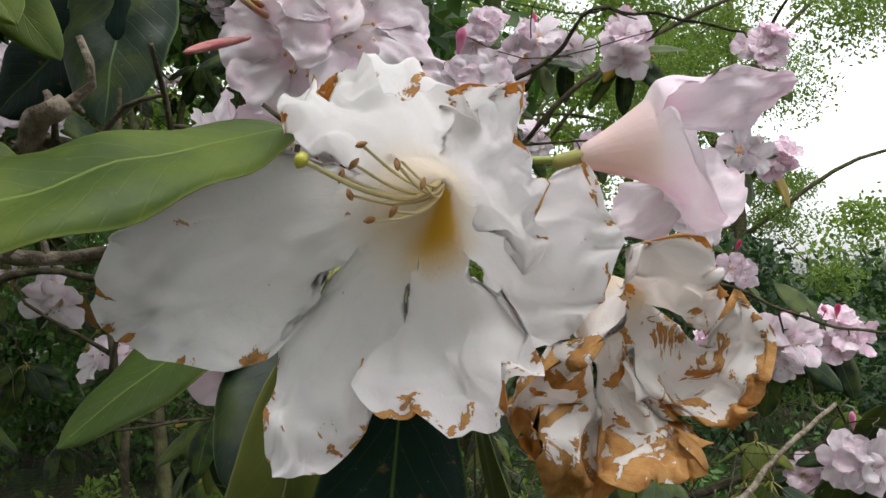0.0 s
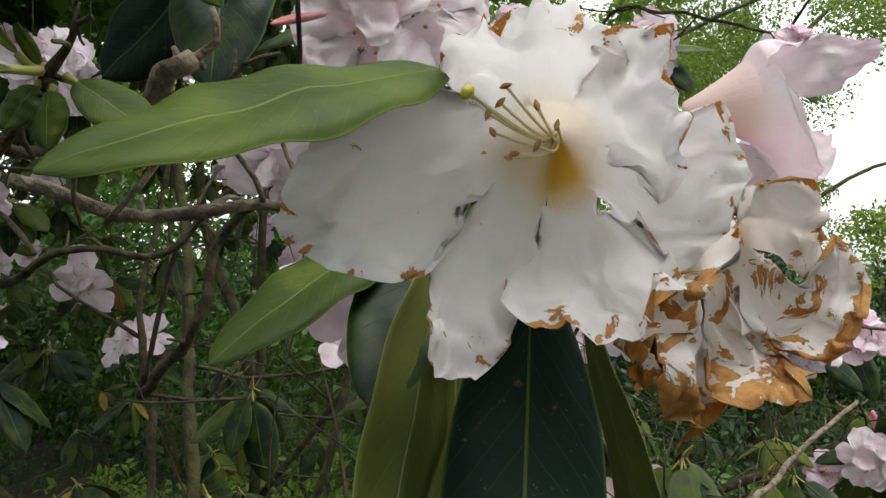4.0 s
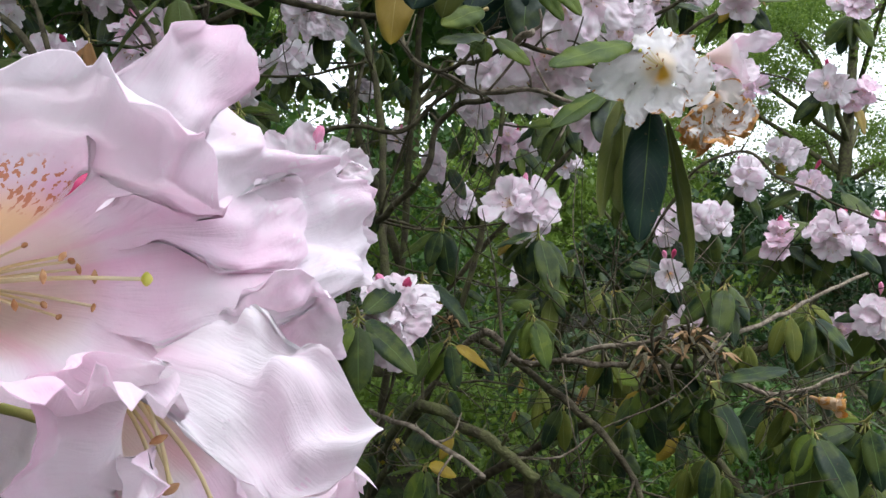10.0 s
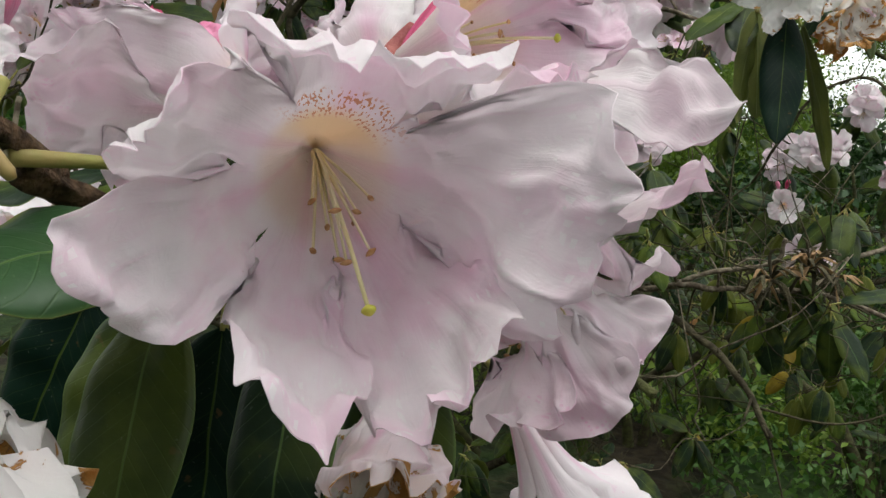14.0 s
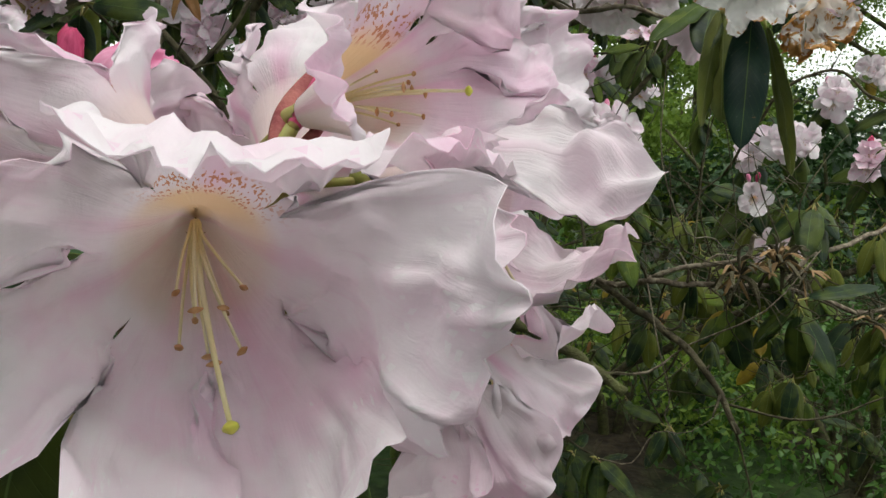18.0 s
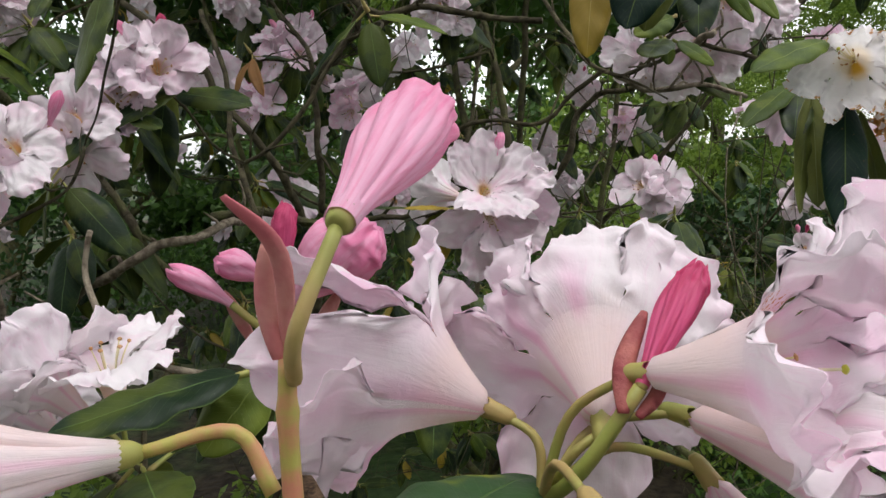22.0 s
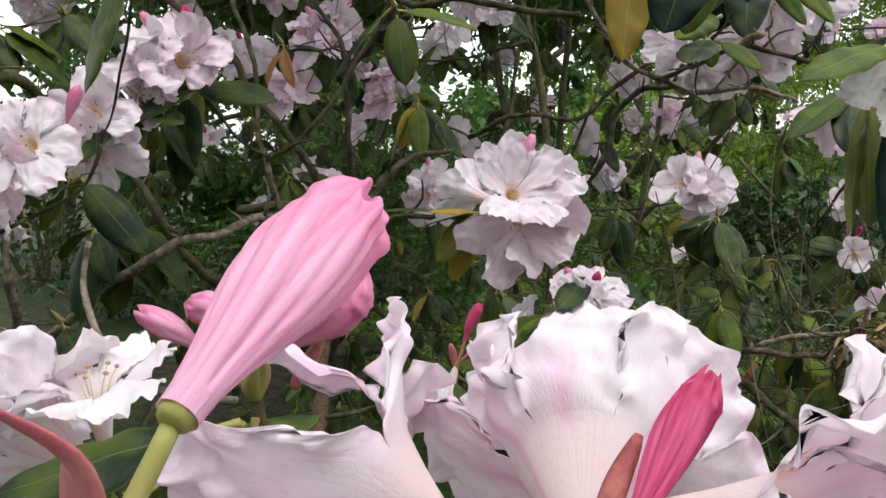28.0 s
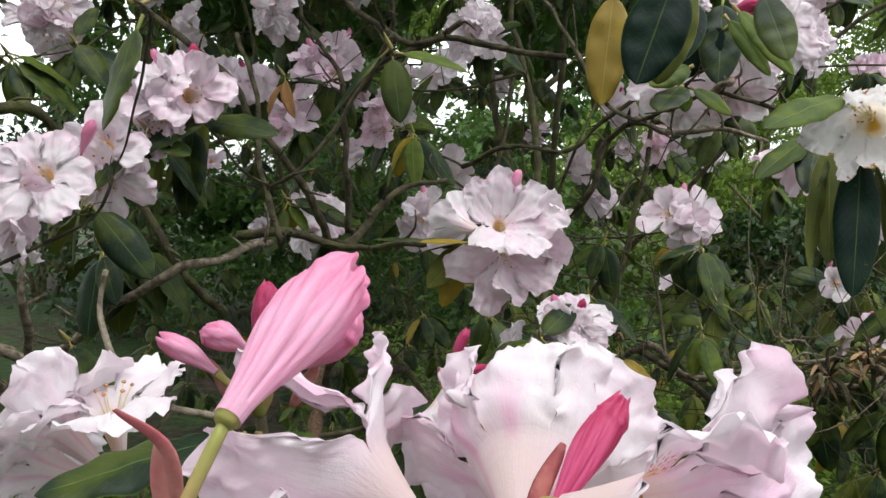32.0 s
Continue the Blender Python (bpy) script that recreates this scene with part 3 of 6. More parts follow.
def thread_mesh(name, angle, reach, long, bend, thick, end_long, end_wide, end_mat, sides=5):
    """One stamen or pistil: a thread out of the throat that ends in a small body."""
    out = Vector((-math.cos(angle), math.sin(angle), 0))
    pts = [Vector((0, 0, 0.004)) + out * 0.0012, Vector((0, 0, long * 0.45)) + out * reach * 0.25, Vector((-bend * 0.35, 0, long * 0.78)) + out * reach * 0.6, Vector((-bend, 0, long)) + out * reach]
    path = spline(pts, 4)
    v, f = tube_data(path, (thick, thick * 0.75), sides)
    slots = [0] * len(f)
    knob(v, f, slots, path[-1], (path[-1] - path[-2]).cross(out) if name == "stamen" else path[-1] - path[-2], end_long, end_wide, 1)
    return mesh_of(name, v, f, [filament_cream, end_mat], None, slots)


stamen_meshes = [thread_mesh("stamen", 2 * math.pi * i / 10 + rng.uniform(-0.2, 0.2), rng.uniform(0.004, 0.011), rng.uniform(0.036, 0.050), 0.011, 0.00048, 0.0034, 0.00078, anther_brown) for i in range(10)]
pistil_mesh = thread_mesh("pistil", 0.0, 0.008, 0.064, 0.014, 0.00075, 0.0028, 0.0019, stigma_green, 6)


slim_stamens = [thread_mesh("stamen", 2 * math.pi * i / 6, 0.010, 0.044, 0.005, 0.0006, 0.0032, 0.0012, anther_brown, 3) for i in range(6)]


def calyx_mesh():
    verts, faces = [], []
    for i in range(5):
        z = (-0.0035, -0.002, 0.0, 0.0022, 0.0042)[i]
        w = (0.0012, 0.0020, 0.0023, 0.0024, 0.0027)[i]
        for k in range(15):
            a = 2 * math.pi * k / 15
            tooth = 0.0016 * (k % 3 == 0) * (i == 4)
            verts.append((math.cos(a) * w, math.sin(a) * w, z + tooth))
    for i in range(4):
        for k in range(15):
            faces.append((i * 15 + k, i * 15 + (k + 1) % 15, i * 15 + 15 + (k + 1) % 15, i * 15 + 15 + k))
    faces.append(tuple(reversed(range(15))))
    return mesh_of("calyx", verts, faces, [pedicel_green])


calyx = calyx_mesh()


def bud_mesh(seed, mat, long=0.04, wide=0.009, cols=40, rows=26):
    """A furled bud: overlapping folded petals that twist to a rounded tip."""
    r = random.Random(seed)
    off = Vector((r.uniform(0, 40), r.uniform(0, 40), r.uniform(0, 40)))
    verts, uvs, faces = [], [], []
    for i in range(rows + 1):
        t = i / rows
        body = (0.37 + 0.63 * smooth01(t / 0.66) ** 0.9) * (1.0 if t < 0.66 else max(0.0, 1 - ((t - 0.66) / 0.36) ** 2.2) ** 0.5)
        body = max(body, 0.02)
        for k in range(cols):
            a = 2 * math.pi * k / cols
            tw = a + 0.9 * t * t
            ridge = abs(math.sin(tw * 2.5 + 0.4 + 0.25 * noise.noise(off + Vector((t * 3, 0, 0)))))
            pleat = abs(math.sin(tw * 6 + 1.5 * t + 1.5 * noise.noise(off + Vector((math.cos(a), math.sin(a), t * 2)))))
            fold = 0.71 + 0.23 * ridge ** 0.5 + 0.11 * pleat ** 0.6 * smooth01((t - 0.05) / 0.3)
            fold += 0.32 * smooth01((t - 0.68) / 0.2) * noise.noise(off + Vector((math.cos(tw) * 3, math.sin(tw) * 3, t * 12)))
            w = wide * body * (fold if t > 0.08 else 0.9)
            z = long * t + 0.13 * long * smooth01((t - 0.75) / 0.25) * noise.noise(off + Vector((math.cos(a) * 2.5, math.sin(a) * 2.5, 3)))
            verts.append((math.cos(a) * w - 0.10 * long * t * t, math.sin(a) * w, z))
            uvs.append((k / cols, t))
    for i in range(rows):
        for k in range(cols):
            faces.append((i * cols + k, i * cols + (k + 1) % cols, i * cols + cols + (k + 1) % cols, i * cols + cols + k))
    faces.append(tuple(range(rows * cols, rows * cols + cols)))
    uvs = uvs[:len(verts)]
    return mesh_of("bud", verts, faces, [mat], uvs)


def leaf_mesh(name, long, wide, top, under, bend=0.15, fold=0.25, seed=0, stalk=0.14, rows=14, cols=6, twist=0.0):
    """A leaf with thickness: x across, y along from the base of its stalk, z up; glossy above, pale beneath."""
    r = random.Random(seed)
    off = r.uniform(0, 50)
    verts, uvs, faces, slots = [], [], [], []
    blade = 1 - stalk

    def place(u, v, lift):
        w = wide * 0.5 * max(0.03, (math.sin(math.pi * min(1.0, v ** 0.9)) ** 0.55)) if 0 < v < 1 else wide * 0.015
        x = u * w
        y = long * (stalk + blade * v)
        curve = -bend * long * (y / long) ** 2
        sag = fold * abs(u) * w * (1.0 if fold > 0 else 1.0) - 0.25 * w * abs(u) ** 3
        wave = 0.10 * w * noise.noise(Vector((u * 1.4 + off, v * 6, off))) + 0.05 * w * abs(u) * math.sin(v * 23 + off)
        tw = twist * v
        return Vector((x * math.cos(tw), y, curve + sag + wave + x * math.sin(tw) + lift))

    for layer, lift in ((0, 0.00035), (1, -0.00035)):
        for i in range(rows + 1):
            for k in range(cols + 1):
                u = k / cols * 2 - 1
                v = i / rows
                verts.append(place(u, v, lift * (1 - abs(u) ** 4 * 0.7)))
                uvs.append((k / cols, v))
    size = (rows + 1) * (cols + 1)
    for i in range(rows):
        for k in range(cols):
            b = i * (cols + 1) + k
            faces.append((b, b + 1, b + cols + 2, b + cols + 1))
            slots.append(0)
            faces.append((size + b, size + b + cols + 1, size + b + cols + 2, size + b + 1))
            slots.append(1)
        for k in (0, cols):
            b = i * (cols + 1) + k
            q = (b, b + cols + 1, size + b + cols + 1, size + b)
            faces.append(q if k == 0 else tuple(reversed(q)))
            slots.append(1)
    path = [Vector((0, long * stalk * 1.15 * t / 4, -bend * long * (stalk * 1.15 * t / 4) ** 2 - 0.0006)) for t in range(5)]
    v, f = tube_data(path, (0.0019, 0.0013), 6)
    faces.extend(tuple(x + len(verts) for x in q) for q in f)
    slots.extend([2] * len(f))
    uvs.extend([(0.5, 0.0)] * len(v))
    verts.extend(v)
    return mesh_of(name, verts, faces, [top, under, pedicel_green], uvs, slots)


# shared leaves and flowers for the parts of the shrub farther off
leaf_kinds = [leaf_mesh("leaf", 0.110 + 0.006 * i, 0.046 + 0.004 * (i % 3), leaf_top, leaf_under, 0.08 + 0.07 * (i % 4), 0.15 + 0.1 * (i % 3), i, 0.13, 10, 4, 0.25 * (i % 3 - 1)) for i in range(6)]
light_kinds = [leaf_mesh("leaf", 0.095 + 0.01 * i, 0.042, leaf_top_light, leaf_under, 0.1 + 0.1 * i, 0.3, 20 + i, 0.13, 10, 4, 0.2) for i in range(3)]
yellow_kinds = [leaf_mesh("leaf", 0.10, 0.040, leaf_yellow, leaf_yellow, 0.2, 0.3, 30, 0.13, 10, 4, 0.3)]
olive_kinds = [leaf_mesh("leaf", 0.100 + 0.008 * i, 0.036 + 0.003 * i, (leaf_under, leaf_top, leaf_under)[i], leaf_under, 0.15 + 0.08 * i, 0.25, 40 + i, 0.14, 10, 4, 0.3 * (i - 1)) for i in range(3)]
brown_kinds = [leaf_mesh("leaf", 0.08, 0.022, leaf_brown, leaf_brown, 0.25, 0.7, 31, 0.13, 10, 4, 0.6)]


def funnel(seed, mat, size, tube, flare, cols, rows, neck, ruffle=0.8, skin=None):
    """A flower for the trusses farther off: six overlapping frilled lobes of uneven reach."""
    r = random.Random(seed)
    tips = []
    for i in range(6):
        a = (i + r.uniform(-0.22, 0.22)) * math.pi / 3
        reach = size * 0.5 * r.uniform(0.84, 1.20)
        tips.append(((math.cos(a) * reach, math.sin(a) * reach, tube + size * (0.5 - flare) + r.uniform(-0.012, 0.012)), size * r.uniform(0.42, 0.54), r.uniform(-0.3, 0.3)))
    return lobed_mesh(seed, Matrix(), mat, tube, tips, ruffle, 0.42, cols, rows, 0.0, skin, 0.009, neck, 0.28)


mid_corollas = [funnel(100 + i, petal_mid, 0.096 + 0.004 * (i % 3), 0.030, 0.30 + 0.08 * (i % 3), 13, 11, 4) for i in range(6)]
pink_corollas = [funnel(120 + i, petal_pinkish, 0.078, 0.032, 0.22 + 0.08 * i, 12, 10, 4) for i in range(3)]
close_corollas = [funnel(180 + i, petal_mid, 0.094 + 0.004 * (i % 3), 0.030, 0.28 + 0.09 * (i % 3), 28, 24, 6) for i in range(5)]
far_corollas = [funnel(140 + i, petal_mid, 0.090, 0.028, 0.36, 7, 6, 2, 1.0) for i in range(4)]
mid_buds = [bud_mesh(160 + i, (bud_red, bud_pink)[i % 2], 0.034, 0.0062, 15, 10) for i in range(4)]


def leaf_between(parent, base, tip, wide, top=None, under=None, facing=(0, 0, 1), bend=0.12, fold=0.25, seed=0, label="", twist=0.0, rows=24, cols=10, stalk=0.10):
    """One leaf of its own from base to tip, its upper side towards facing."""
    base, tip = Vector(base), Vector(tip)
    y = (tip - base)
    long = y.length
    y.normalize()
    f = Vector(facing)
    z = (f - y * f.dot(y)).normalized()
    # the blade bows away from its upper side: turn it so that the tip still lands on tip
    lean = math.atan(bend)
    y, z = (y * math.cos(lean) + z * math.sin(lean)), (z * math.cos(lean) - y * math.sin(lean))
    m = Matrix((y.cross(z), y, z)).transposed().to_4x4()
    m.translation = base
    me = leaf_mesh("leaf", long * math.cos(lean), wide, top or leaf_top, under or leaf_under, bend, fold, seed, stalk, rows, cols, twist)
    return part("leaf", me, parent, m, label)


bulk = []


def joined(name, pieces):
    """One mesh of many leaves, each a copy of one of the shared meshes."""
    mats, verts, faces, uvs, slots = [], [], [], [], []
    plain, count = {}, 0
    for me, m in pieces:
        if me not in plain:
            co = np.empty(len(me.vertices) * 3)
            me.vertices.foreach_get("co", co)
            corner = np.zeros((len(me.vertices), 2))
            for loop, uv in zip(me.loops, me.uv_layers[0].data):
                corner[loop.vertex_index] = uv.uv
            for mat in me.materials:
                if mat not in mats:
                    mats.append(mat)
            plain[me] = (co.reshape(-1, 3), [tuple(p.vertices) for p in me.polygons], corner, [mats.index(me.materials[p.material_index]) for p in me.polygons])
        co, fs, corner, slot = plain[me]
        a = np.array(m)
        base = count
        verts.append(co @ a[:3, :3].T + a[:3, 3])
        count += len(co)
        faces.extend(tuple(i + base for i in f) for f in fs)
        uvs.append(corner)
        slots.extend(slot)
    return mesh_of(name, np.concatenate(verts).tolist(), faces, mats, np.concatenate(uvs), slots)


def whorl(parent, hub, axis, count, r, droop=0.6, kinds=None, size=1.0, spread=1.0):
    """Leaves set round a shoot's end."""
    axis = Vector(axis).normalized()
    a = axis.orthogonal().normalized()
    b = axis.cross(a)
    start = r.uniform(0, 6.28)
    for i in range(count):
        h = start + i * 2 * math.pi / count + r.uniform(-0.35, 0.35)
        d = (a * math.cos(h) + b * math.sin(h)) * spread + axis * r.uniform(-0.25, 0.45)
        d.z -= droop * r.uniform(0.4, 1.5)
        d.normalize()
        z = Vector((0, 0, 1)) * 0.8 + axis * 0.6 + Vector((r.uniform(-0.4, 0.4), r.uniform(-0.5, 0.2), 0))
        z = (z - d * z.dot(d)).normalized()
        m = Matrix((d.cross(z), d, z)).transposed().to_4x4()
        m.translation = Vector(hub) - axis * r.uniform(0.0, 0.018)
        pick = r.random()
        group = kinds or (yellow_kinds if pick < 0.035 else brown_kinds if pick < 0.05 else light_kinds if pick < 0.22 else leaf_kinds)
        me, m = r.choice(group), m @ Matrix.Scale(size * r.uniform(0.62, 1.0), 4)
        if parent is None:
            bulk.append((me, m))
        else:
            part("leaf", me, parent, m)


# the shrub's wood: every shoot is led back to it
shrub = thing("rhododendron_shrub", (-0.6, 1.9, 0.0), "large old rhododendron with bare brown crooked branches", "shrub")
wood = []


def branch(points, r0, r1, mat=None, sides=8, knots=0.25, steps=6, label=""):
    path = spline(points, steps)
    crook = 0.004 + 0.5 * r0
    for i in range(1, len(path) - 1):
        w = path[i] * 17.0 + Vector((0, 0, r0 * 900))
        path[i] = path[i] + Vector((noise.noise(w), noise.noise(w + Vector((9, 0, 0))), noise.noise(w + Vector((0, 9, 0))))) * crook
    if sides < 12:
        r0, r1 = r0 * 0.78, r1 * 0.78
    v, f = tube_data(path, (r0, r1), sides, knots * 1.7, len(wood))
    # stubs and short dead side twigs
    rs = random.Random(len(wood))
    for i in range(2, len(path) - 1, 3):
        if sides >= 12 or path[i].y < 0.0 or sides < 7 and rs.random() < 0.5:
            continue
        d = Vector((rs.gauss(0, 1), rs.gauss(0, 1), rs.gauss(0.5, 1))).normalized()
        w = r0 + (r1 - r0) * i / len(path)
        long = rs.choice((0.008, 0.012, 0.03, 0.055))
        mid = path[i] + d * long * 0.5 + Vector((rs.gauss(0, 1), rs.gauss(0, 1), rs.gauss(0, 1))) * long * 0.12
        v2, f2 = tube_data(spline([path[i], mid, path[i] + d * long], 2), (min(w * 0.6, 0.0032), min(w * 0.35, 0.0011)), 5, 0.3, i)
        f += [tuple(k + len(v) for k in q) for q in f2]
        v += v2
    part("branch", mesh_of("branch", v, f, [mat or bark]), shrub, None, label)
    n = len(path)
    for i in range(0, n):
        wood.append((path[i], r0 + (r1 - r0) * i / n))


def lead_back(hub, axis, r, thin=0.0026, mat=None):
    """A twig from the nearest wood to hub, which it meets along axis."""
    hub, axis = Vector(hub), Vector(axis).normalized()
    best, cost = None, 1e9
    for p, w in wood:
        d = p - hub
        c = d.length + 0.5 * max(0.0, d.z) + 0.25 * max(0.0, d.dot(axis)) + 0.25 * max(0.0, -d.y)
        if c < cost and d.length > 0.03:
            best, cost = (p, w), c
    p, w = best
    gap = (hub - p).length
    bow = Vector((r.uniform(-1, 1), r.uniform(-1, 1), r.uniform(-1.0, 0.5))) * gap * 0.13
    pts = [p, p.lerp(hub, 0.35) + bow, p.lerp(hub, 0.72) + bow * 0.7 - axis * gap * 0.06, hub - axis * min(0.02, gap * 0.2), hub]
    thick = min(w * 0.8, thin + 0.0035 * gap ** 0.7)
    branch(pts, thick, thin * 0.8, mat or bark, 6, 0.22, 5)


def flower(truss, base, mouth, seed, mat, label="", size=0.088, stalk_from=None, stamens=10, pistil=True, roll=0.0, upward=(0, 0, 1), stalk_mat=None, detail=1, lean=0.0, thread=1.0, tips_at=None, **shape):
    """One open flower of its own, with calyx, stamens, pistil and stalk."""
    base, mouth = Vector(base), Vector(mouth)
    axis = mouth - base
    long = axis.length
    m = frame_along(base, axis, upward, roll)
    if tips_at:
        me = lobed_mesh(seed, m, mat, long, tips_at, **shape)
    else:
        me = corolla_mesh(seed, mat, size, tube=long, cols=(20, 44)[detail], rows=(18, 40)[detail], **shape)
    ob = part("corolla", me, truss, m, label)
    part("calyx", calyx, ob, m @ Matrix.Translation((0, 0, -0.0038 if tips_at else 0.0)))
    r = random.Random(seed)
    for i in range(stamens):
        part("stamen", stamen_meshes[i % 10], ob, m @ Matrix.Rotation(radians(lean) + r.uniform(-0.15, 0.15), 4, "Z") @ Matrix.Scale(thread * long / 0.034 * r.uniform(0.85, 1.05), 4))
    if pistil:
        part("pistil", pistil_mesh, ob, m @ Matrix.Rotation(radians(lean), 4, "Z") @ Matrix.Scale(thread * long / 0.034 * 0.95, 4))
    if stalk_from is not None:
        s = Vector(stalk_from)
        mid = s.lerp(base, 0.5) + Vector((0, 0, 0.006)) - axis.normalized() * 0.006
        part("pedicel", tube_mesh("pedicel", [s, mid, base - axis.normalized() * 0.003], (0.0014, 0.0011), stalk_mat or pedicel_green, 7), truss)
    return ob


def bud(truss, base, tip, seed, mat, wide=0.0075, stalk_from=None, label="", cols=40, rows=26, stalk_mat=None, thick=0.0017):
    base, tip = Vector(base), Vector(tip)
    axis = tip - base
    m = frame_along(base, axis)
    ob = part("bud", bud_mesh(seed, mat, axis.length, wide, cols, rows), truss, m, label)
    part("calyx", calyx, ob, m @ Matrix.Diagonal((wide * 128, wide * 128, wide * 60, 1.0)))
    if stalk_from is not None:
        s = Vector(stalk_from)
        mid = s.lerp(base, 0.55) - axis.normalized() * 0.008
        part("pedicel", tube_mesh("pedicel", [s, mid, base - axis.normalized() * 0.0005], (thick * 1.15, thick), stalk_mat or pedicel_green, 8), truss)
    return ob


def scale_leaf(truss, base, tip, wide, mat, seed, bow=(0, 0, 0), label=""):
    """A narrow bud scale, cupped along its length."""
    base, tip = Vector(base), Vector(tip)
    mid = base.lerp(tip, 0.5) + Vector(bow)
    path = spline([base, mid, tip], 6)
    verts, faces = [], []
    n = len(path)
    side = Vector((0.9, 0.2, 0.1))
    for i, p in enumerate(path):
        d = (path[min(i + 1, n - 1)] - path[max(i - 1, 0)]).normalized()
        a = (side - d * side.dot(d)).normalized()
        b = d.cross(a)
        w = wide * 0.5 * max(0.08, math.sin(math.pi * (0.08 + 0.88 * i / (n - 1))) ** 0.5)
        for k in range(10):
            h = 2 * math.pi * k / 10
            verts.append(p + a * math.cos(h) * w + b * (math.sin(h) * w * 0.32 + abs(math.cos(h)) * w * 0.35))
    for i in range(n - 1):
        for k in range(10):
            faces.append((i * 10 + k, i * 10 + (k + 1) % 10, i * 10 + 10 + (k + 1) % 10, i * 10 + 10 + k))
    faces.append(tuple(reversed(range(10))))
    faces.append(tuple(range((n - 1) * 10, n * 10)))
    return part("bud_scale", mesh_of("bud_scale", verts, faces, [mat]), truss, None, label)


def truss(centre, facing, count, seed, label, kinds=None, size=1.0, buds=1, leaves=6, spread=0.7, droop=0.6, detail=True, leaf_size=1.0, lead=True, bud_dir=None):
    """A head of flowers on a shoot, with its whorl of leaves."""
    r = random.Random(seed)
    centre, facing = Vector(centre), Vector(facing).normalized()
    hub = centre - facing * 0.062 * size
    t = thing("flower_truss", hub, label, "flower truss", "rhododendron flower trusses")
    a = facing.orthogonal().normalized()
    b = facing.cross(a)
    start = r.uniform(0, 6.28)
    for i in range(count):
        if i == 0:
            d = facing.copy()
        else:
            h = start + i * 2 * math.pi / max(count - 1, 1) + r.uniform(-0.25, 0.25)
            d = facing + (a * math.cos(h) + b * math.sin(h)) * spread * r.uniform(0.85, 1.25)
        d.z -= 0.12
        d.normalize()
        base = hub + d * 0.018 * size
        m = frame_along(base, d, roll=r.uniform(-40, 40), scale=size * r.uniform(0.92, 1.06))
        ob = part("corolla", r.choice(kinds or (close_corollas if centre.y < 1.05 else mid_corollas)), t, m)
        if detail:
            for s in slim_stamens:
                part("stamen", s, ob, m)
            part("pedicel", tube_mesh("pedicel", [hub, hub.lerp(base, 0.5) + Vector((0, 0, 0.003)), base], (0.0016, 0.0014), pedicel_green, 5, 3), t)
    for i in range(buds):
        d = Vector(bud_dir) if bud_dir else Vector((r.uniform(-0.5, 0.5), r.uniform(-0.5, 0.1), 1.0)) + facing * 0.3
        d = d.normalized()
        base = hub + d * 0.05 * size
        m = frame_along(base, d, scale=size)
        part("bud", r.choice(mid_buds), t, m)
        part("pedicel", tube_mesh("pedicel", [hub, hub.lerp(base, 0.5), base], (0.0014, 0.0012), pedicel_red, 5, 3), t)
    if leaves:
        whorl(t, hub - facing * 0.006, facing, leaves, r, droop, size=leaf_size)
    if lead:
        lead_back(hub, facing, r)
    return t


def leafy_shoot(hub, axis, count, seed, label="leathery dark green leaves in a drooping whorl", kinds=None, size=1.0, droop=0.8, spread=1.0, lead=True):
    r = random.Random(seed)
    t = thing("leafy_shoot", hub, label, "leafy shoot", "leafy shoots")
    whorl(t, hub, axis, count, r, droop, kinds, size, spread)
    tip = Vector(hub) + Vector(axis).normalized() * 0.016
    part("leaf_bud", tube_mesh("leaf_bud", [Vector(hub) - Vector(axis).normalized() * 0.004, Vector(hub).lerp(tip, 0.5), tip], lambda q: 0.0026 * (1.02 - q) + 0.0006, pedicel_green, 6, 3), t)
    if lead:
        lead_back(hub, axis, r)
    return t


def leaf_cloud(rnd, centres, count, leaf, flat=0.0):
    """Vertices and faces of many small separate leaves scattered in balls (x, y, z, radius); each leaf is a bent diamond of four triangles."""
    c = np.array(centres)
    pick = rnd.integers(0, len(c), count)
    d = rnd.normal(size=(count, 3))
    d /= np.linalg.norm(d, axis=1)[:, None]
    rad = rnd.random(count) ** 0.45
    d[:, 2] *= 1 - flat
    pos = c[pick, :3] + d * (rad * c[pick, 3])[:, None]
    ax = rnd.normal(size=(count, 3))
    ax[:, 2] -= 0.5
    ax /= np.linalg.norm(ax, axis=1)[:, None]
    up = rnd.normal(size=(count, 3)) + np.array([0, 0, 1.0])
    sx = np.cross(ax, up)
    sx /= np.linalg.norm(sx, axis=1)[:, None]
    nz = np.cross(sx, ax)
    ln = leaf * rnd.uniform(0.6, 1.3, count)[:, None]
    v = np.stack([pos, pos + ax * ln * 0.45 + sx * ln * 0.27 + nz * ln * 0.08, pos + ax * ln, pos + ax * ln * 0.45 - sx * ln * 0.27 + nz * ln * 0.08], 1).reshape(-1, 3)
    i = np.arange(count)[:, None] * 4
    f = np.concatenate([i + np.array([[0, 1, 2]]), i + np.array([[0, 2, 3]])], 0)
    return v, f


def cloud_mesh(name, v, f, mat):
    me = bpy.data.meshes.new(name)
    me.vertices.add(len(v))
    me.vertices.foreach_set("co", v.astype(np.float32).ravel())
    me.loops.add(len(f) * 3)
    me.loops.foreach_set("vertex_index", f.astype(np.int32).ravel())
    me.polygons.add(len(f))
    me.polygons.foreach_set("loop_start", np.arange(0, len(f) * 3, 3, dtype=np.int32))
    me.materials.append(mat)
    me.update(calc_edges=True)
    me.validate()
    return me

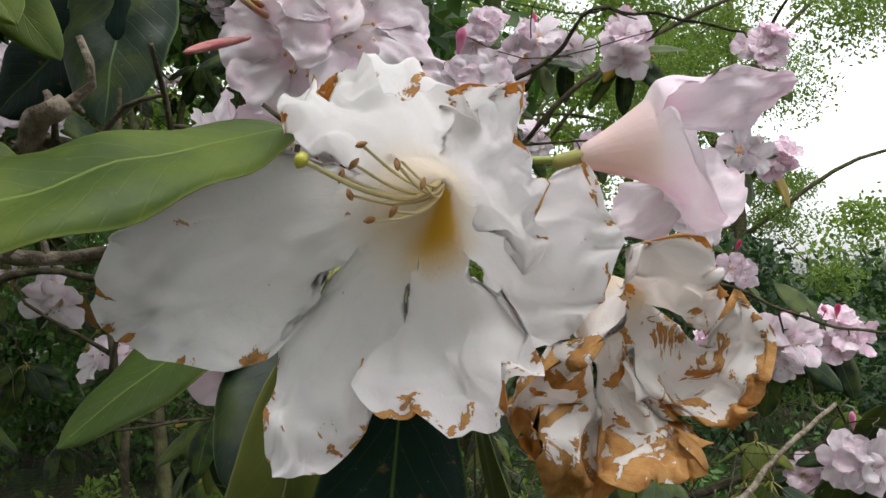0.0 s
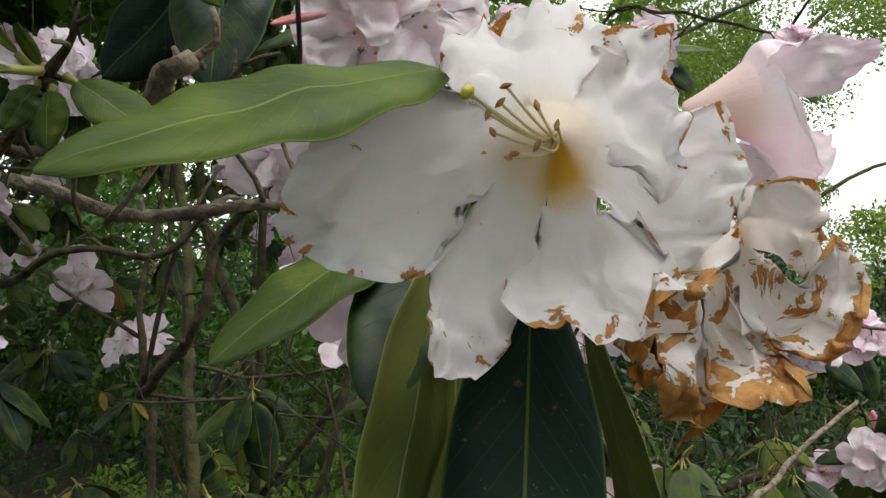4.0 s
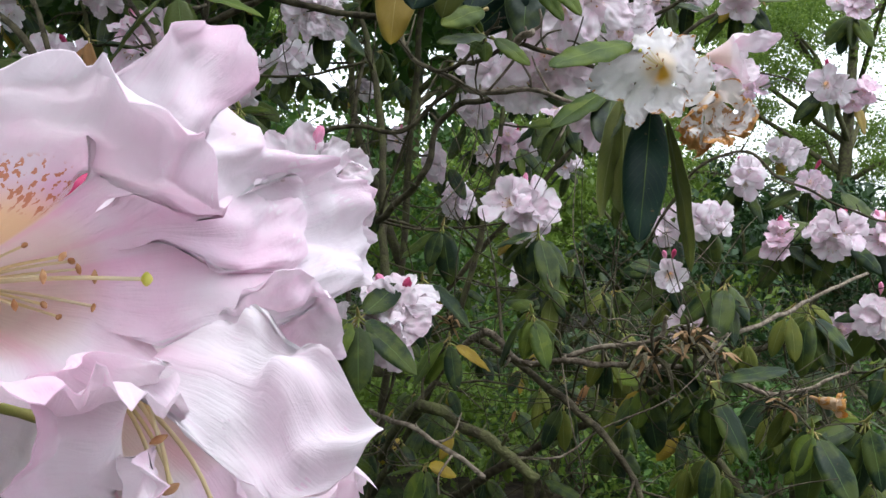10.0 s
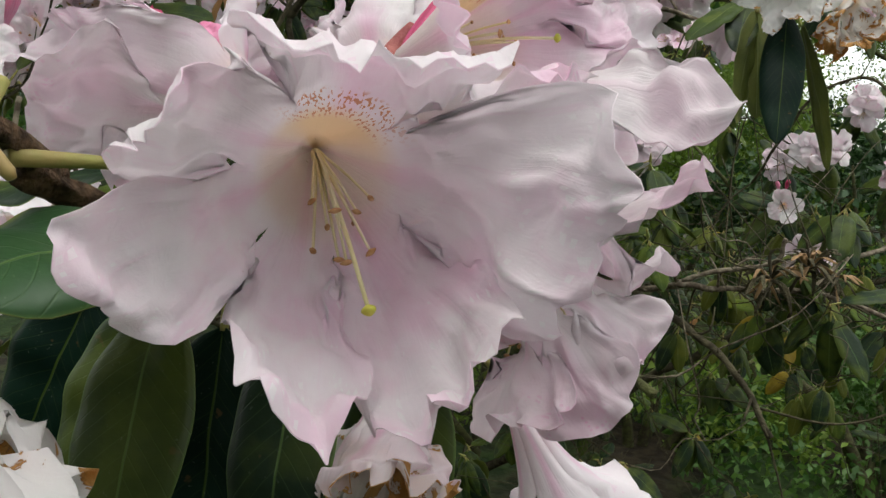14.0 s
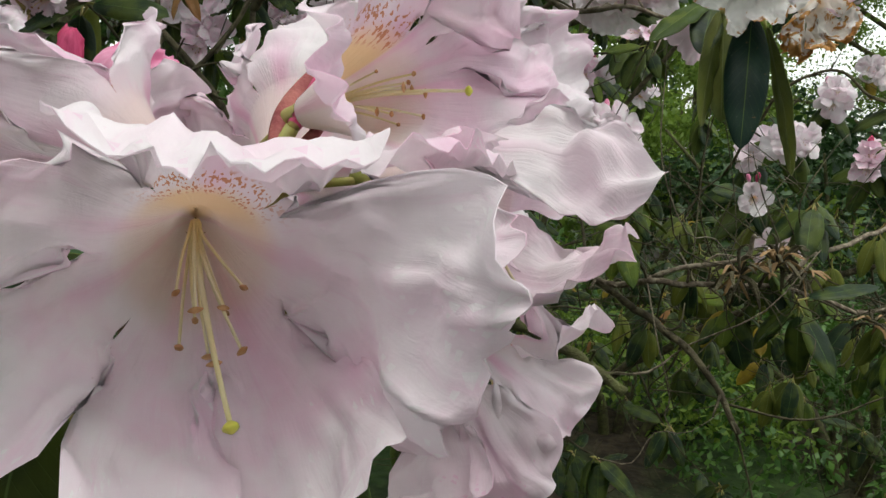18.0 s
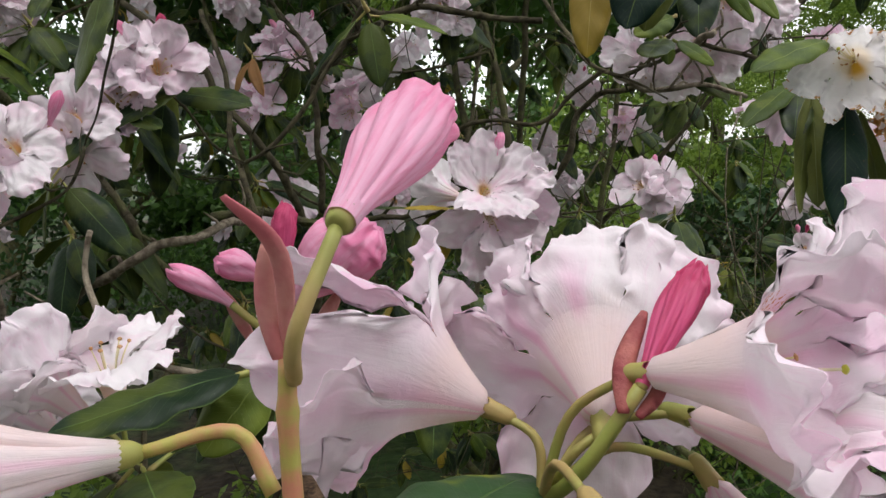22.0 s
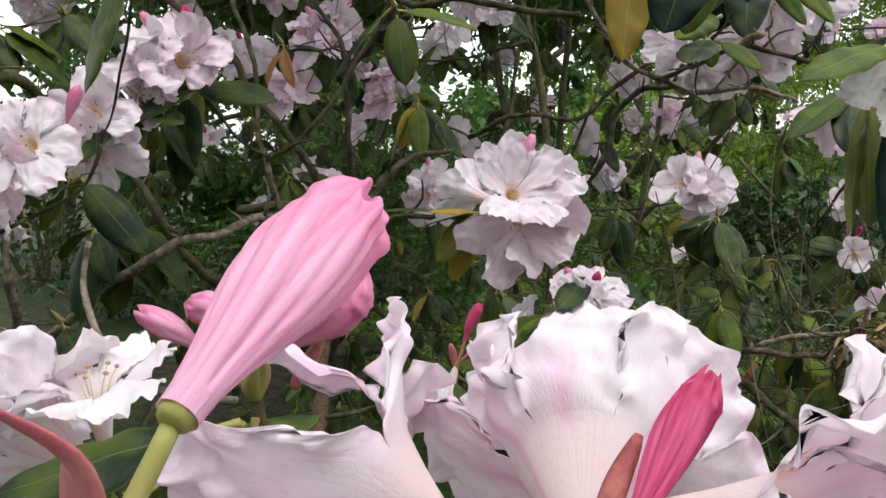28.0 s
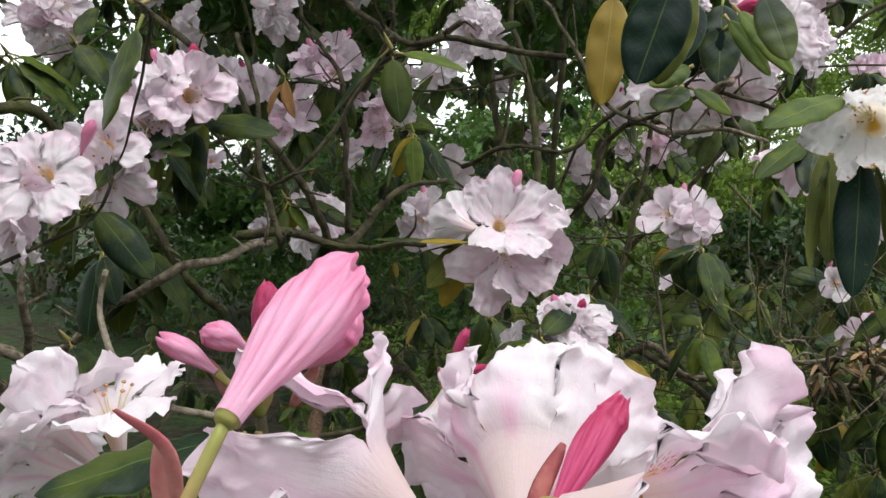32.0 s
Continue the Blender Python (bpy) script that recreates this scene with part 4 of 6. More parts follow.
# ---- ground and distance ----
def ground():
    n = 60
    verts, faces = [], []
    for i in range(n + 1):
        for j in range(n + 1):
            x, y = (i / n * 2 - 1), (j / n * 2 - 1)
            x, y = 400 * x * abs(x) ** 1.6, 400 * y * abs(y) ** 1.6
            h = 0.10 * noise.noise(Vector((x * 0.4, y * 0.4, 0))) + 0.5 * noise.noise(Vector((x * 0.05, y * 0.05, 7)))
            verts.append((x, y, h - 0.15))
    for i in range(n):
        for j in range(n):
            b = i * (n + 1) + j
            faces.append((b, b + n + 1, b + n + 2, b + 1))
    ob = new("ground", mesh_of("ground", verts, faces, [soil]))
    return tagged(ob, "dark woodland soil with moss and grass", "ground", kind="structure")


ground()
npr = np.random.default_rng(5)


def grass(name, count, x0, x1, y0, y1, tall, label):
    pos = np.stack([npr.uniform(x0, x1, count), npr.uniform(y0, y1, count), np.full(count, -0.12)], 1)
    lean = npr.normal(size=(count, 3)) * 0.35
    lean[:, 2] = 1
    h = tall * npr.uniform(0.4, 1.2, count)[:, None]
    side = npr.normal(size=(count, 3))
    side[:, 2] = 0
    side /= np.linalg.norm(side, axis=1)[:, None]
    v = np.stack([pos - side * 0.006, pos + side * 0.006, pos + lean * h], 1).reshape(-1, 3)
    f = np.arange(count * 3).reshape(-1, 3)
    ob = new(name, cloud_mesh(name, v, f, grass_green))
    return tagged(ob, label, "grass", kind="stuff")


grass("grass", 9000, -6, 4, 4.5, 12, 0.25, "rough bright green grass and weeds under the shrubs")


def tree(at, height, crown, leaves, leaf, mat, seed, label, spread=1.0, name="tree", low=0.3):
    """A tapered trunk with limbs and a crown of many small leaves in uneven clumps."""
    r = random.Random(seed)
    rnd = np.random.default_rng(seed)
    at = Vector(at)
    t = thing(name, at, label, "tree")
    verts, faces = tube_data(spline([at - Vector((0, 0, 0.3)), at + Vector((r.uniform(-0.1, 0.1), 0, height * 0.35)), at + Vector((r.uniform(-0.3, 0.3), r.uniform(-0.2, 0.2), height * 0.9))], 6), (height * 0.022, height * 0.005), 9, 0.15, seed)
    part("trunk", mesh_of("trunk", verts, faces, [bark_mossy]), t)
    clumps = []
    for i in range(16):
        a = r.uniform(0, 6.28)
        z = height * r.uniform(low, 0.95)
        reach = crown * spread * r.uniform(0.35, 1.0) * (1.15 - 0.6 * abs(z / height - 0.55))
        end = at + Vector((math.cos(a) * reach, math.sin(a) * reach, z))
        root = at + Vector((0, 0, z * 0.72))
        v, f = tube_data(spline([root, root.lerp(end, 0.5) + Vector((0, 0, 0.15 * reach)), end], 5), (height * 0.006, height * 0.0015), 5, 0.1, i)
        part("limb", mesh_of("limb", v, f, [bark_mossy]), t)
        for k in range(6):
            q = root.lerp(end, r.uniform(0.45, 1.1)) + Vector((r.gauss(0, 0.18), r.gauss(0, 0.18), r.gauss(0, 0.14))) * crown
            clumps.append((q.x, q.y, q.z, crown * r.uniform(0.08, 0.22)))
    v, f = leaf_cloud(rnd, clumps, leaves, leaf, 0.35)
    ob = part("crown", cloud_mesh("crown", v, f, mat), t)
    return t


def bush(at, width, height, leaves, leaf, mat, seed, label):
    """A dense far shrub: short stems and a mass of leaves with an uneven top."""
    r = random.Random(seed)
    rnd = np.random.default_rng(seed)
    at = Vector(at)
    t = thing("bush", at, label, "bush")
    clumps = []
    for i in range(5):
        end = at + Vector((r.uniform(-0.5, 0.5) * width, r.uniform(-0.3, 0.3) * width, height * r.uniform(0.6, 0.9)))
        v, f = tube_data(spline([at - Vector((0, 0, 0.3)), at.lerp(end, 0.5) + Vector((0.05, 0, 0)), end], 4), (0.04, 0.01), 6, 0.2, i)
        part("stem", mesh_of("stem", v, f, [bark_mossy]), t)
    for i in range(46):
        x, y = r.uniform(-1, 1), r.uniform(-1, 1)
        top = height * math.sqrt(max(0.05, 1 - 0.8 * x * x - 0.3 * y * y)) * r.uniform(0.85, 1.0)
        z = r.uniform(0.0, 1.0) ** 0.6 * top
        clumps.append((at.x + x * width * 0.6, at.y + y * width * 0.4, at.z + z, 0.16 * width * r.uniform(0.5, 1.1)))
    v, f = leaf_cloud(rnd, clumps, leaves, leaf, 0.2)
    part("leaves", cloud_mesh("leaves", v, f, mat), t)
    return t


tree((2.2, 7.6, 0), 5.0, 2.5, 120000, 0.036, foliage_bright, 11, "light green broadleaf tree with an open crown against the sky", 1.0, low=0.14)
tree((0.2, 10.5, 0), 6.6, 2.3, 20000, 0.10, foliage_bright, 12, "green broadleaf tree behind the shrub", low=0.2)
tree((-2.6, 9.5, 0), 8.5, 2.8, 22000, 0.11, foliage_mid, 13, "tall green broadleaf tree behind the shrub", low=0.12)
tree((-6.0, 10.0, 0), 9.0, 3.2, 20000, 0.12, foliage_bright, 14, "tall green broadleaf tree behind the shrub", low=0.12)
tree((-9.5, 8.0, 0), 9.0, 3.2, 11000, 0.12, foliage_dark, 15, "tall dark green woodland tree", low=0.12)
tree((-5.5, 5.5, 0), 7.0, 2.4, 18000, 0.10, foliage_mid, 16, "green broadleaf tree behind the shrub", low=0.12)
tree((-1.0, 14.0, 0), 10.0, 3.5, 10000, 0.14, foliage_bright, 17, "tall light green tree far behind", low=0.12)
bush((5.6, 11.5, 0), 4.5, 2.6, 14000, 0.09, foliage_bright, 21, "rounded green bush with fresh leaves")
bush((8.5, 15.0, 0), 7.0, 2.6, 12000, 0.14, foliage_mid, 28, "broad green bush on the horizon")
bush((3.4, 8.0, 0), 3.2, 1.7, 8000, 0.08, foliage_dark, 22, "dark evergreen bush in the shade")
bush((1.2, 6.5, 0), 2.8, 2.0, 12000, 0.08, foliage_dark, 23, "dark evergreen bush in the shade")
bush((-0.6, 7.0, 0), 3.0, 2.4, 15000, 0.08, foliage_bright, 24, "green bush in the shade")
bush((-2.8, 6.2, 0), 3.4, 2.5, 15000, 0.08, foliage_mid, 25, "green bush in the shade")
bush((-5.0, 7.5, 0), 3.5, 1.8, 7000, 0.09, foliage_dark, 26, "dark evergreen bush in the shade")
# unseen bushes, added to keep low sky light off the flowers' fronts
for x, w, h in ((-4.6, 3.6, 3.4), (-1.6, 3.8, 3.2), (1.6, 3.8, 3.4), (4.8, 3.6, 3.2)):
    bush((x, -3.4, 0), w, h, 9000, 0.11, foliage_dark, 60 + int(x), "unseen dark bush added behind the viewer to block low light")
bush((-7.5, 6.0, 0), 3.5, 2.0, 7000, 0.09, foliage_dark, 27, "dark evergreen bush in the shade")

for i, (x, y, w, h) in enumerate(((0.9, 3.5, 1.5, 0.75), (-0.3, 3.7, 1.5, 0.7), (2.0, 4.3, 1.8, 0.8), (-1.6, 3.9, 1.6, 0.8), (0.4, 4.6, 1.8, 0.8), (3.0, 3.2, 1.6, 0.6), (1.6, 2.6, 1.2, 0.5), (-1.5, 1.2, 1.3, 0.7), (-0.8, 0.7, 1.0, 0.6))):
    bush((x, y, -0.1), w, h, 5000, 0.05, (foliage_mid, foliage_bright)[i % 2], 40 + i, "low green undergrowth beside the shrub")
tree((-4.5, 1.0, 0), 8.0, 2.8, 11000, 0.12, foliage_mid, 33, "tall broadleaf tree beside the shrub", low=0.3)
# the next two trees are out of view, added to cut the sky light
tree((-2.0, -3.0, 0), 6.5, 2.6, 12000, 0.13, foliage_dark, 34, "unseen dark tree added behind the viewer to block sky light", low=0.3)
tree((2.2, -3.4, 0), 6.5, 2.8, 10000, 0.13, foliage_mid, 35, "unseen tree added behind the viewer to block sky light", low=0.3)

# ---- the shrub's main wood ----
branch([(-0.75, 2.1, -0.2), (-0.72, 2.05, 0.6), (-0.62, 1.9, 1.2), (-0.60, 1.9, 1.9), (-0.55, 1.9, 2.6)], 0.022, 0.009, bark_mossy, 10)
branch([(-0.72, 2.05, 0.5), (-0.45, 1.7, 1.0), (-0.30, 1.65, 1.6), (-0.28, 1.7, 2.3)], 0.016, 0.007, bark_mossy, 9)
branch([(-0.72, 2.05, 0.4), (-1.1, 1.9, 0.9), (-1.35, 1.6, 1.4), (-1.5, 1.5, 2.1)], 0.019, 0.007, bark_mossy, 9)
branch([(-0.70, 2.05, 0.35), (-0.1, 1.75, 0.85), (0.35, 1.6, 1.15), (0.9, 1.7, 1.35)], 0.020, 0.007, bark, 9)
branch([(-0.66, 1.95, 1.0), (-0.2, 1.8, 1.55), (0.15, 1.75, 1.95), (0.55, 1.85, 2.2), (1.0, 2.0, 2.35)], 0.011, 0.004, bark, 8)
branch([(-0.62, 1.9, 1.3), (-0.95, 2.3, 1.9), (-1.0, 2.6, 2.6)], 0.022, 0.010, bark_mossy, 8)
branch([(-1.1, 1.9, 0.9), (-1.0, 1.2, 1.05), (-0.85, 0.8, 1.15), (-0.62, 0.52, 1.30)], 0.022, 0.010, bark, 9)
# forked limb and the crossing branches in front of the trunk
branch([(-0.90, 0.85, 0.75), (-0.672, 0.695, 1.380), (-0.666, 0.669, 1.462), (-0.666, 0.652, 1.565), (-0.671, 0.655, 1.657)], 0.0085, 0.0062, bark)
branch([(-0.671, 0.655, 1.657), (-0.633, 0.644, 1.687), (-0.585, 0.634, 1.723), (-0.511, 0.609, 1.738), (-0.452, 0.601, 1.769)], 0.008, 0.0055, bark)
branch([(-0.671, 0.655, 1.657), (-0.679, 0.655, 1.700), (-0.710, 0.672, 1.744), (-0.766, 0.693, 1.796), (-0.822, 0.737, 1.880), (-0.974, 0.820, 2.131)], 0.006, 0.003, bark)
branch([(-0.585, 0.634, 1.723), (-0.577, 0.627, 1.753), (-0.565, 0.601, 1.807), (-0.614, 0.630, 2.003)], 0.006, 0.003, bark)
branch([(-0.902, 0.626, 2.035), (-0.677, 0.560, 1.845), (-0.517, 0.526, 1.734), (-0.427, 0.523, 1.726), (-0.337, 0.519, 1.709), (-0.271, 0.491, 1.696)], 0.007, 0.005, bark)
branch([(-1.152, 0.571, 1.897), (-0.814, 0.527, 1.695), (-0.765, 0.533, 1.623), (-0.708, 0.562, 1.546), (-0.678, 0.595, 1.480), (-0.684, 0.643, 1.432)], 0.006, 0.009, bark)
branch([(-0.743, 0.479, 1.448), (-0.673, 0.493, 1.456), (-0.624, 0.503, 1.451), (-0.582, 0.511, 1.440), (-0.516, 0.493, 1.445), (-0.406, 0.454, 1.462)], 0.009, 0.0045, bark_mossy)
branch([(-0.588, 0.520, 1.440), (-0.578, 0.564, 1.470), (-0.556, 0.590, 1.510), (-0.528, 0.627, 1.533), (-0.498, 0.685, 1.542)], 0.009, 0.004, bark)
branch([(-0.434, 1.088, 1.128), (-0.438, 1.144, 1.279), (-0.476, 1.196, 1.486), (-0.511, 1.250, 1.707), (-0.574, 1.296, 1.888), (-0.615, 1.346, 2.056)], 0.013, 0.008, bark_mossy)
branch([(-0.574, 1.265, 1.151), (-0.576, 1.294, 1.353), (-0.619, 1.324, 1.545), (-0.609, 1.384, 1.723), (-0.611, 1.442, 1.897)], 0.009, 0.006, bark)
branch([(-0.544, 0.881, 1.569), (-0.443, 0.851, 1.609), (-0.342, 0.840, 1.598), (-0.278, 0.834, 1.653), (-0.210, 0.798, 1.693)], 0.006, 0.0045, bark)
branch([(-0.393, 0.905, 1.447), (-0.296, 0.826, 1.527), (-0.268, 0.835, 1.627), (-0.173, 0.753, 1.645), (-0.063, 0.673, 1.659)], 0.008, 0.005, bark)
# low limbs that sweep to the right
branch([(-0.55, 1.75, 0.85), (-0.226, 0.980, 1.243), (-0.132, 0.896, 1.221), (-0.048, 0.862, 1.244), (0.023, 0.876, 1.232), (0.146, 0.900, 1.240), (0.301, 0.980, 1.192), (0.433, 1.058, 1.226)], 0.009, 0.004, bark_pale)
branch([(-0.226, 0.980, 1.243), (-0.104, 0.901, 1.204), (-0.013, 0.815, 1.155), (0.049, 0.774, 1.107), (0.092, 0.728, 1.041)], 0.009, 0.006, bark)
branch([(-0.60, 1.7, 0.75), (-0.288, 0.811, 1.146), (-0.207, 0.776, 1.143), (-0.121, 0.741, 1.113), (-0.074, 0.698, 1.094)], 0.014, 0.010, bark_mossy)
branch([(-0.327, 0.702, 1.166), (-0.258, 0.614, 1.176), (-0.193, 0.576, 1.166), (-0.127, 0.537, 1.146)], 0.005, 0.004, bark_pale)
branch([(-0.048, 0.862, 1.244), (0.038, 0.860, 1.273), (0.092, 0.841, 1.290), (0.101, 0.834, 1.327)], 0.006, 0.004, bark_pale)
branch([(0.146, 0.900, 1.240), (0.199, 0.933, 1.284), (0.303, 1.037, 1.316), (0.394, 1.158, 1.348), (0.517, 1.286, 1.389)], 0.006, 0.004, bark_pale)
branch([(0.090, 1.610, 1.398), (0.200, 1.487, 1.596), (0.304, 1.458, 1.638), (0.360, 1.416, 1.582), (0.446, 1.380, 1.543), (0.526, 1.343, 1.501), (0.641, 1.365, 1.485)], 0.005, 0.003, bark)
branch([(-0.248, 1.563, 1.860), (-0.085, 1.548, 1.957), (0.049, 1.523, 1.950), (0.147, 1.494, 1.998), (0.201, 1.455, 2.051), (0.326, 1.480, 2.046), (0.478, 1.508, 2.017)], 0.007, 0.003, bark)
branch([(-0.259, 1.662, 1.835), (-0.113, 1.691, 1.859), (0.091, 1.732, 1.872), (0.390, 1.740, 1.866), (0.510, 1.710, 1.801)], 0.005, 0.0025, bark)
# the limb that carries the old white truss and the leafy shoot beside it
branch([(-0.468, 0.574, 1.832), (-0.334, 0.545, 1.793), (-0.238, 0.426, 1.678), (-0.202, 0.371, 1.629), (-0.167, 0.335, 1.609), (-0.151, 0.335, 1.611), (-0.131, 0.327, 1.618), (-0.117, 0.323, 1.632)], 0.0032, 0.0028, bark)
branch([(-0.143, 0.335, 1.616), (-0.124, 0.358, 1.622), (-0.092, 0.341, 1.631), (-0.071, 0.344, 1.627), (-0.043, 0.338, 1.617), (-0.017, 0.342, 1.611), (0.004, 0.340, 1.605)], 0.0028, 0.0026, bark)
branch([(-0.092, 0.341, 1.631), (-0.085, 0.337, 1.639), (-0.075, 0.333, 1.642)], 0.0045, 0.0042, bark_pale)
branch([(-0.117, 0.323, 1.632), (-0.106, 0.319, 1.641), (-0.098, 0.314, 1.650)], 0.0030, 0.0012, bark)
branch([(-0.169, 0.376, 1.610), (-0.128, 0.423, 1.600), (-0.077, 0.432, 1.604), (-0.037, 0.459, 1.593)], 0.0045, 0.003, bark_pale)
# wood low on the left
branch([(-1.35, 1.3, 0.5), (-0.999, 0.243, 1.278), (-0.860, 0.245, 1.294), (-0.759, 0.236, 1.363), (-0.685, 0.247, 1.411), (-0.626, 0.294, 1.442), (-0.634, 0.400, 1.449)], 0.010, 0.006, bark_pale)
branch([(-0.807, 0.536, 1.314), (-0.827, 0.479, 1.372), (-0.844, 0.425, 1.443), (-0.887, 0.415, 1.515)], 0.010, 0.007, bark_mossy)
branch([(-0.788, 0.528, 1.751), (-0.727, 0.489, 1.652), (-0.680, 0.444, 1.546), (-0.628, 0.404, 1.471), (-0.619, 0.405, 1.442)], 0.0045, 0.0055, bark)
branch([(-0.490, 0.458, 1.726), (-0.529, 0.460, 1.669), (-0.598, 0.423, 1.555), (-0.638, 0.404, 1.523)], 0.0042, 0.0038, bark)
branch([(-1.078, 0.138, 1.645), (-0.912, 0.198, 1.605), (-0.893, 0.259, 1.605), (-0.910, 0.355, 1.544), (-0.879, 0.418, 1.515)], 0.009, 0.009, bark_mossy)
branch([(-0.448, -0.065, 1.468), (-0.451, -0.069, 1.438), (-0.420, -0.081, 1.410), (-0.376, -0.087, 1.392), (-0.361, -0.040, 1.374)], 0.0022, 0.0034, bark_pale)
branch([(-0.676, 0.062, 1.465), (-0.687, 0.073, 1.394), (-0.739, 0.132, 1.320)], 0.004, 0.006, bark_pale)
branch([(-0.618, 0.112, 1.531), (-0.630, 0.103, 1.493), (-0.666, 0.065, 1.460), (-0.714, 0.045, 1.438)], 0.0016, 0.003, bark)
# shoots under the near trusses, out of sight below
branch([(-0.62, 0.52, 1.30), (-0.45, 0.2, 1.25), (-0.30, -0.05, 1.30), (-0.169, -0.235, 1.380), (-0.150, -0.243, 1.399), (-0.137, -0.254, 1.407), (-0.124, -0.270, 1.419)], 0.008, 0.0034, bark_brown, 12, 0.5, 12)
branch([(-0.169, -0.235, 1.380), (-0.151, -0.286, 1.413), (-0.151, -0.306, 1.419), (-0.149, -0.336, 1.427), (-0.151, -0.326, 1.427), (-0.142, -0.352, 1.436)], 0.004, 0.0022, bark_brown, 12, 0.4, 12)
branch([(-0.45, 0.2, 1.25), (-0.36, 0.0, 1.32), (-0.245, -0.166, 1.402), (-0.244, -0.184, 1.433)], 0.006, 0.0032, bark)

# ---- the old white truss ----
hub_a = Vector((0.001, 0.337, 1.609))
old = thing("flower_truss", hub_a, "old white rhododendron truss, browned at the petal edges", "flower truss", "rhododendron flower trusses")
flower(old, (0.041, 0.318, 1.611), (0.038, 0.288, 1.602), 3, petal_white, "white flower with yellow throat and brown blotches", 0.104, hub_a, ruffle=1.0, notch=0.42, lean=35, upward=(0.12, 0, -1), skin=petal_skin_white, throat=0.0115, thread=1.1, fuse=0.2, tips_at=[
    ((-0.0165, 0.2503, 1.5811), 0.042, 0.10), ((0.0320, 0.2465, 1.6190), 0.044, 0.15), ((0.0655, 0.2585, 1.6080), 0.044, 0.10), ((0.0783, 0.2757, 1.5800), 0.048, -0.10),
    ((0.0480, 0.2560, 1.5600), 0.040, 0.15), ((0.0125, 0.2593, 1.5502), 0.024, -0.10)])
flower(old, (0.078, 0.329, 1.618), (0.098, 0.329, 1.621), 8, petal_mid, "pale pink flower seen from the side", 0.072, hub_a, ruffle=0.8, notch=0.4, throat=0.0120, fuse=0.2, stamens=0, pistil=False, tips_at=[
    ((0.1430, 0.3480, 1.6390), 0.020, 0.15), ((0.1270, 0.3450, 1.6130), 0.032, 0.0), ((0.1080, 0.3330, 1.5960), 0.028, 0.1), ((0.0900, 0.3500, 1.5980), 0.026, 0.0), ((0.1180, 0.3700, 1.6260), 0.022, 0.0)])
flower(old, (0.066, 0.326, 1.592), (0.082, 0.305, 1.574), 9, petal_withered, "withered flower, crumpled and half brown", 0.074, hub_a, skin=petal_skin_withered, ruffle=1.1, notch=0.4, crumple=0.55, throat=0.010, fuse=0.3, stamens=0, pistil=False, tips_at=[
    ((0.1083, 0.3040, 1.5790), 0.034, -0.3), ((0.1176, 0.3106, 1.5547), 0.036, -0.3), ((0.0968, 0.2936, 1.5404), 0.036, 0.3), ((0.0736, 0.2934, 1.5311), 0.032, -0.3), ((0.0603, 0.3046, 1.5450), 0.030, 0.0)])
flower(old, (0.008, 0.353, 1.600), (-0.016, 0.357, 1.571), 10, petal_pinkish, "pale pink flower behind", 0.070, hub_a, flare=45, ruffle=0.75, stamens=0, pistil=False, detail=0)
leaf_between(old, (0.014, 0.276, 1.619), (-0.047, 0.214, 1.587), 0.036, leaf_top_light, leaf_under, (0.1, -0.5, 0.75), 0.10, 0.2, 41, "light green leaf", stalk=0.02)
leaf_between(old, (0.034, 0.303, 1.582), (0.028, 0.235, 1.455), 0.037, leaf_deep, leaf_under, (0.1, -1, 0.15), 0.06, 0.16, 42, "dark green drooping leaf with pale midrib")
leaf_between(old, (0.043, 0.312, 1.576), (0.071, 0.256, 1.434), 0.026, leaf_top, leaf_under, (0.9, 0.25, 0.2), 0.08, 0.3, 43, "olive underside of a drooping leaf", twist=0.35)
leaf_between(old, (0.011, 0.324, 1.589), (-0.003, 0.256, 1.473), 0.030, leaf_top, leaf_under, (-0.75, 0.65, 0.2), 0.07, 0.3, 44, "olive underside of a drooping leaf")
leaf_between(old, (0.011, 0.329, 1.589), (0.014, 0.278, 1.478), 0.030, leaf_top, leaf_under, (0.2, 1.0, 0.2), 0.05, 0.25, 45, "olive underside of a drooping leaf")
leaf_between(old, (0.002, 0.348, 1.596), (-0.049, 0.288, 1.548), 0.030, leaf_top_light, leaf_under, (-0.2, -0.7, 0.7), 0.08, 0.2, 46)
leaf_between(old, (0.003, 0.348, 1.592), (-0.007, 0.289, 1.537), 0.030, leaf_top, leaf_under, (0.1, -0.9, 0.4), 0.08, 0.25, 47)

# ---- the shoot beside it, with big leaves overhead ----
shoot_b = Vector((-0.118, 0.323, 1.633))
sb = thing("leafy_shoot", shoot_b, "shoot with one blue-green leaf and small fresh green leaves", "leafy shoot", "leafy shoots")
leaf_between(sb, (-0.119, 0.322, 1.637), (-0.1274, 0.1920, 1.5990), 0.031, leaf_top, leaf_under, (0.0, -0.86, 0.5), 0.05, 0.15, 51, "blue-green leaf", stalk=0.12)
leaf_between(sb, (-0.112, 0.323, 1.635), (-0.074, 0.319, 1.608), 0.018, leaf_top_light, leaf_under, (0.2, -0.75, 0.55), 0.18, 0.2, 52, "fresh green leaf")
leaf_between(sb, (-0.120, 0.322, 1.633), (-0.128, 0.317, 1.617), 0.012, leaf_top_light, leaf_under, (0.2, -0.9, 0.3), 0.2, 0.2, 53, "fresh green leaf")
leaf_between(sb, (-0.117, 0.323, 1.632), (-0.115, 0.319, 1.611), 0.014, leaf_top_light, leaf_under, (0.0, -0.9, 0.3), 0.2, 0.2, 54, "fresh green leaf")
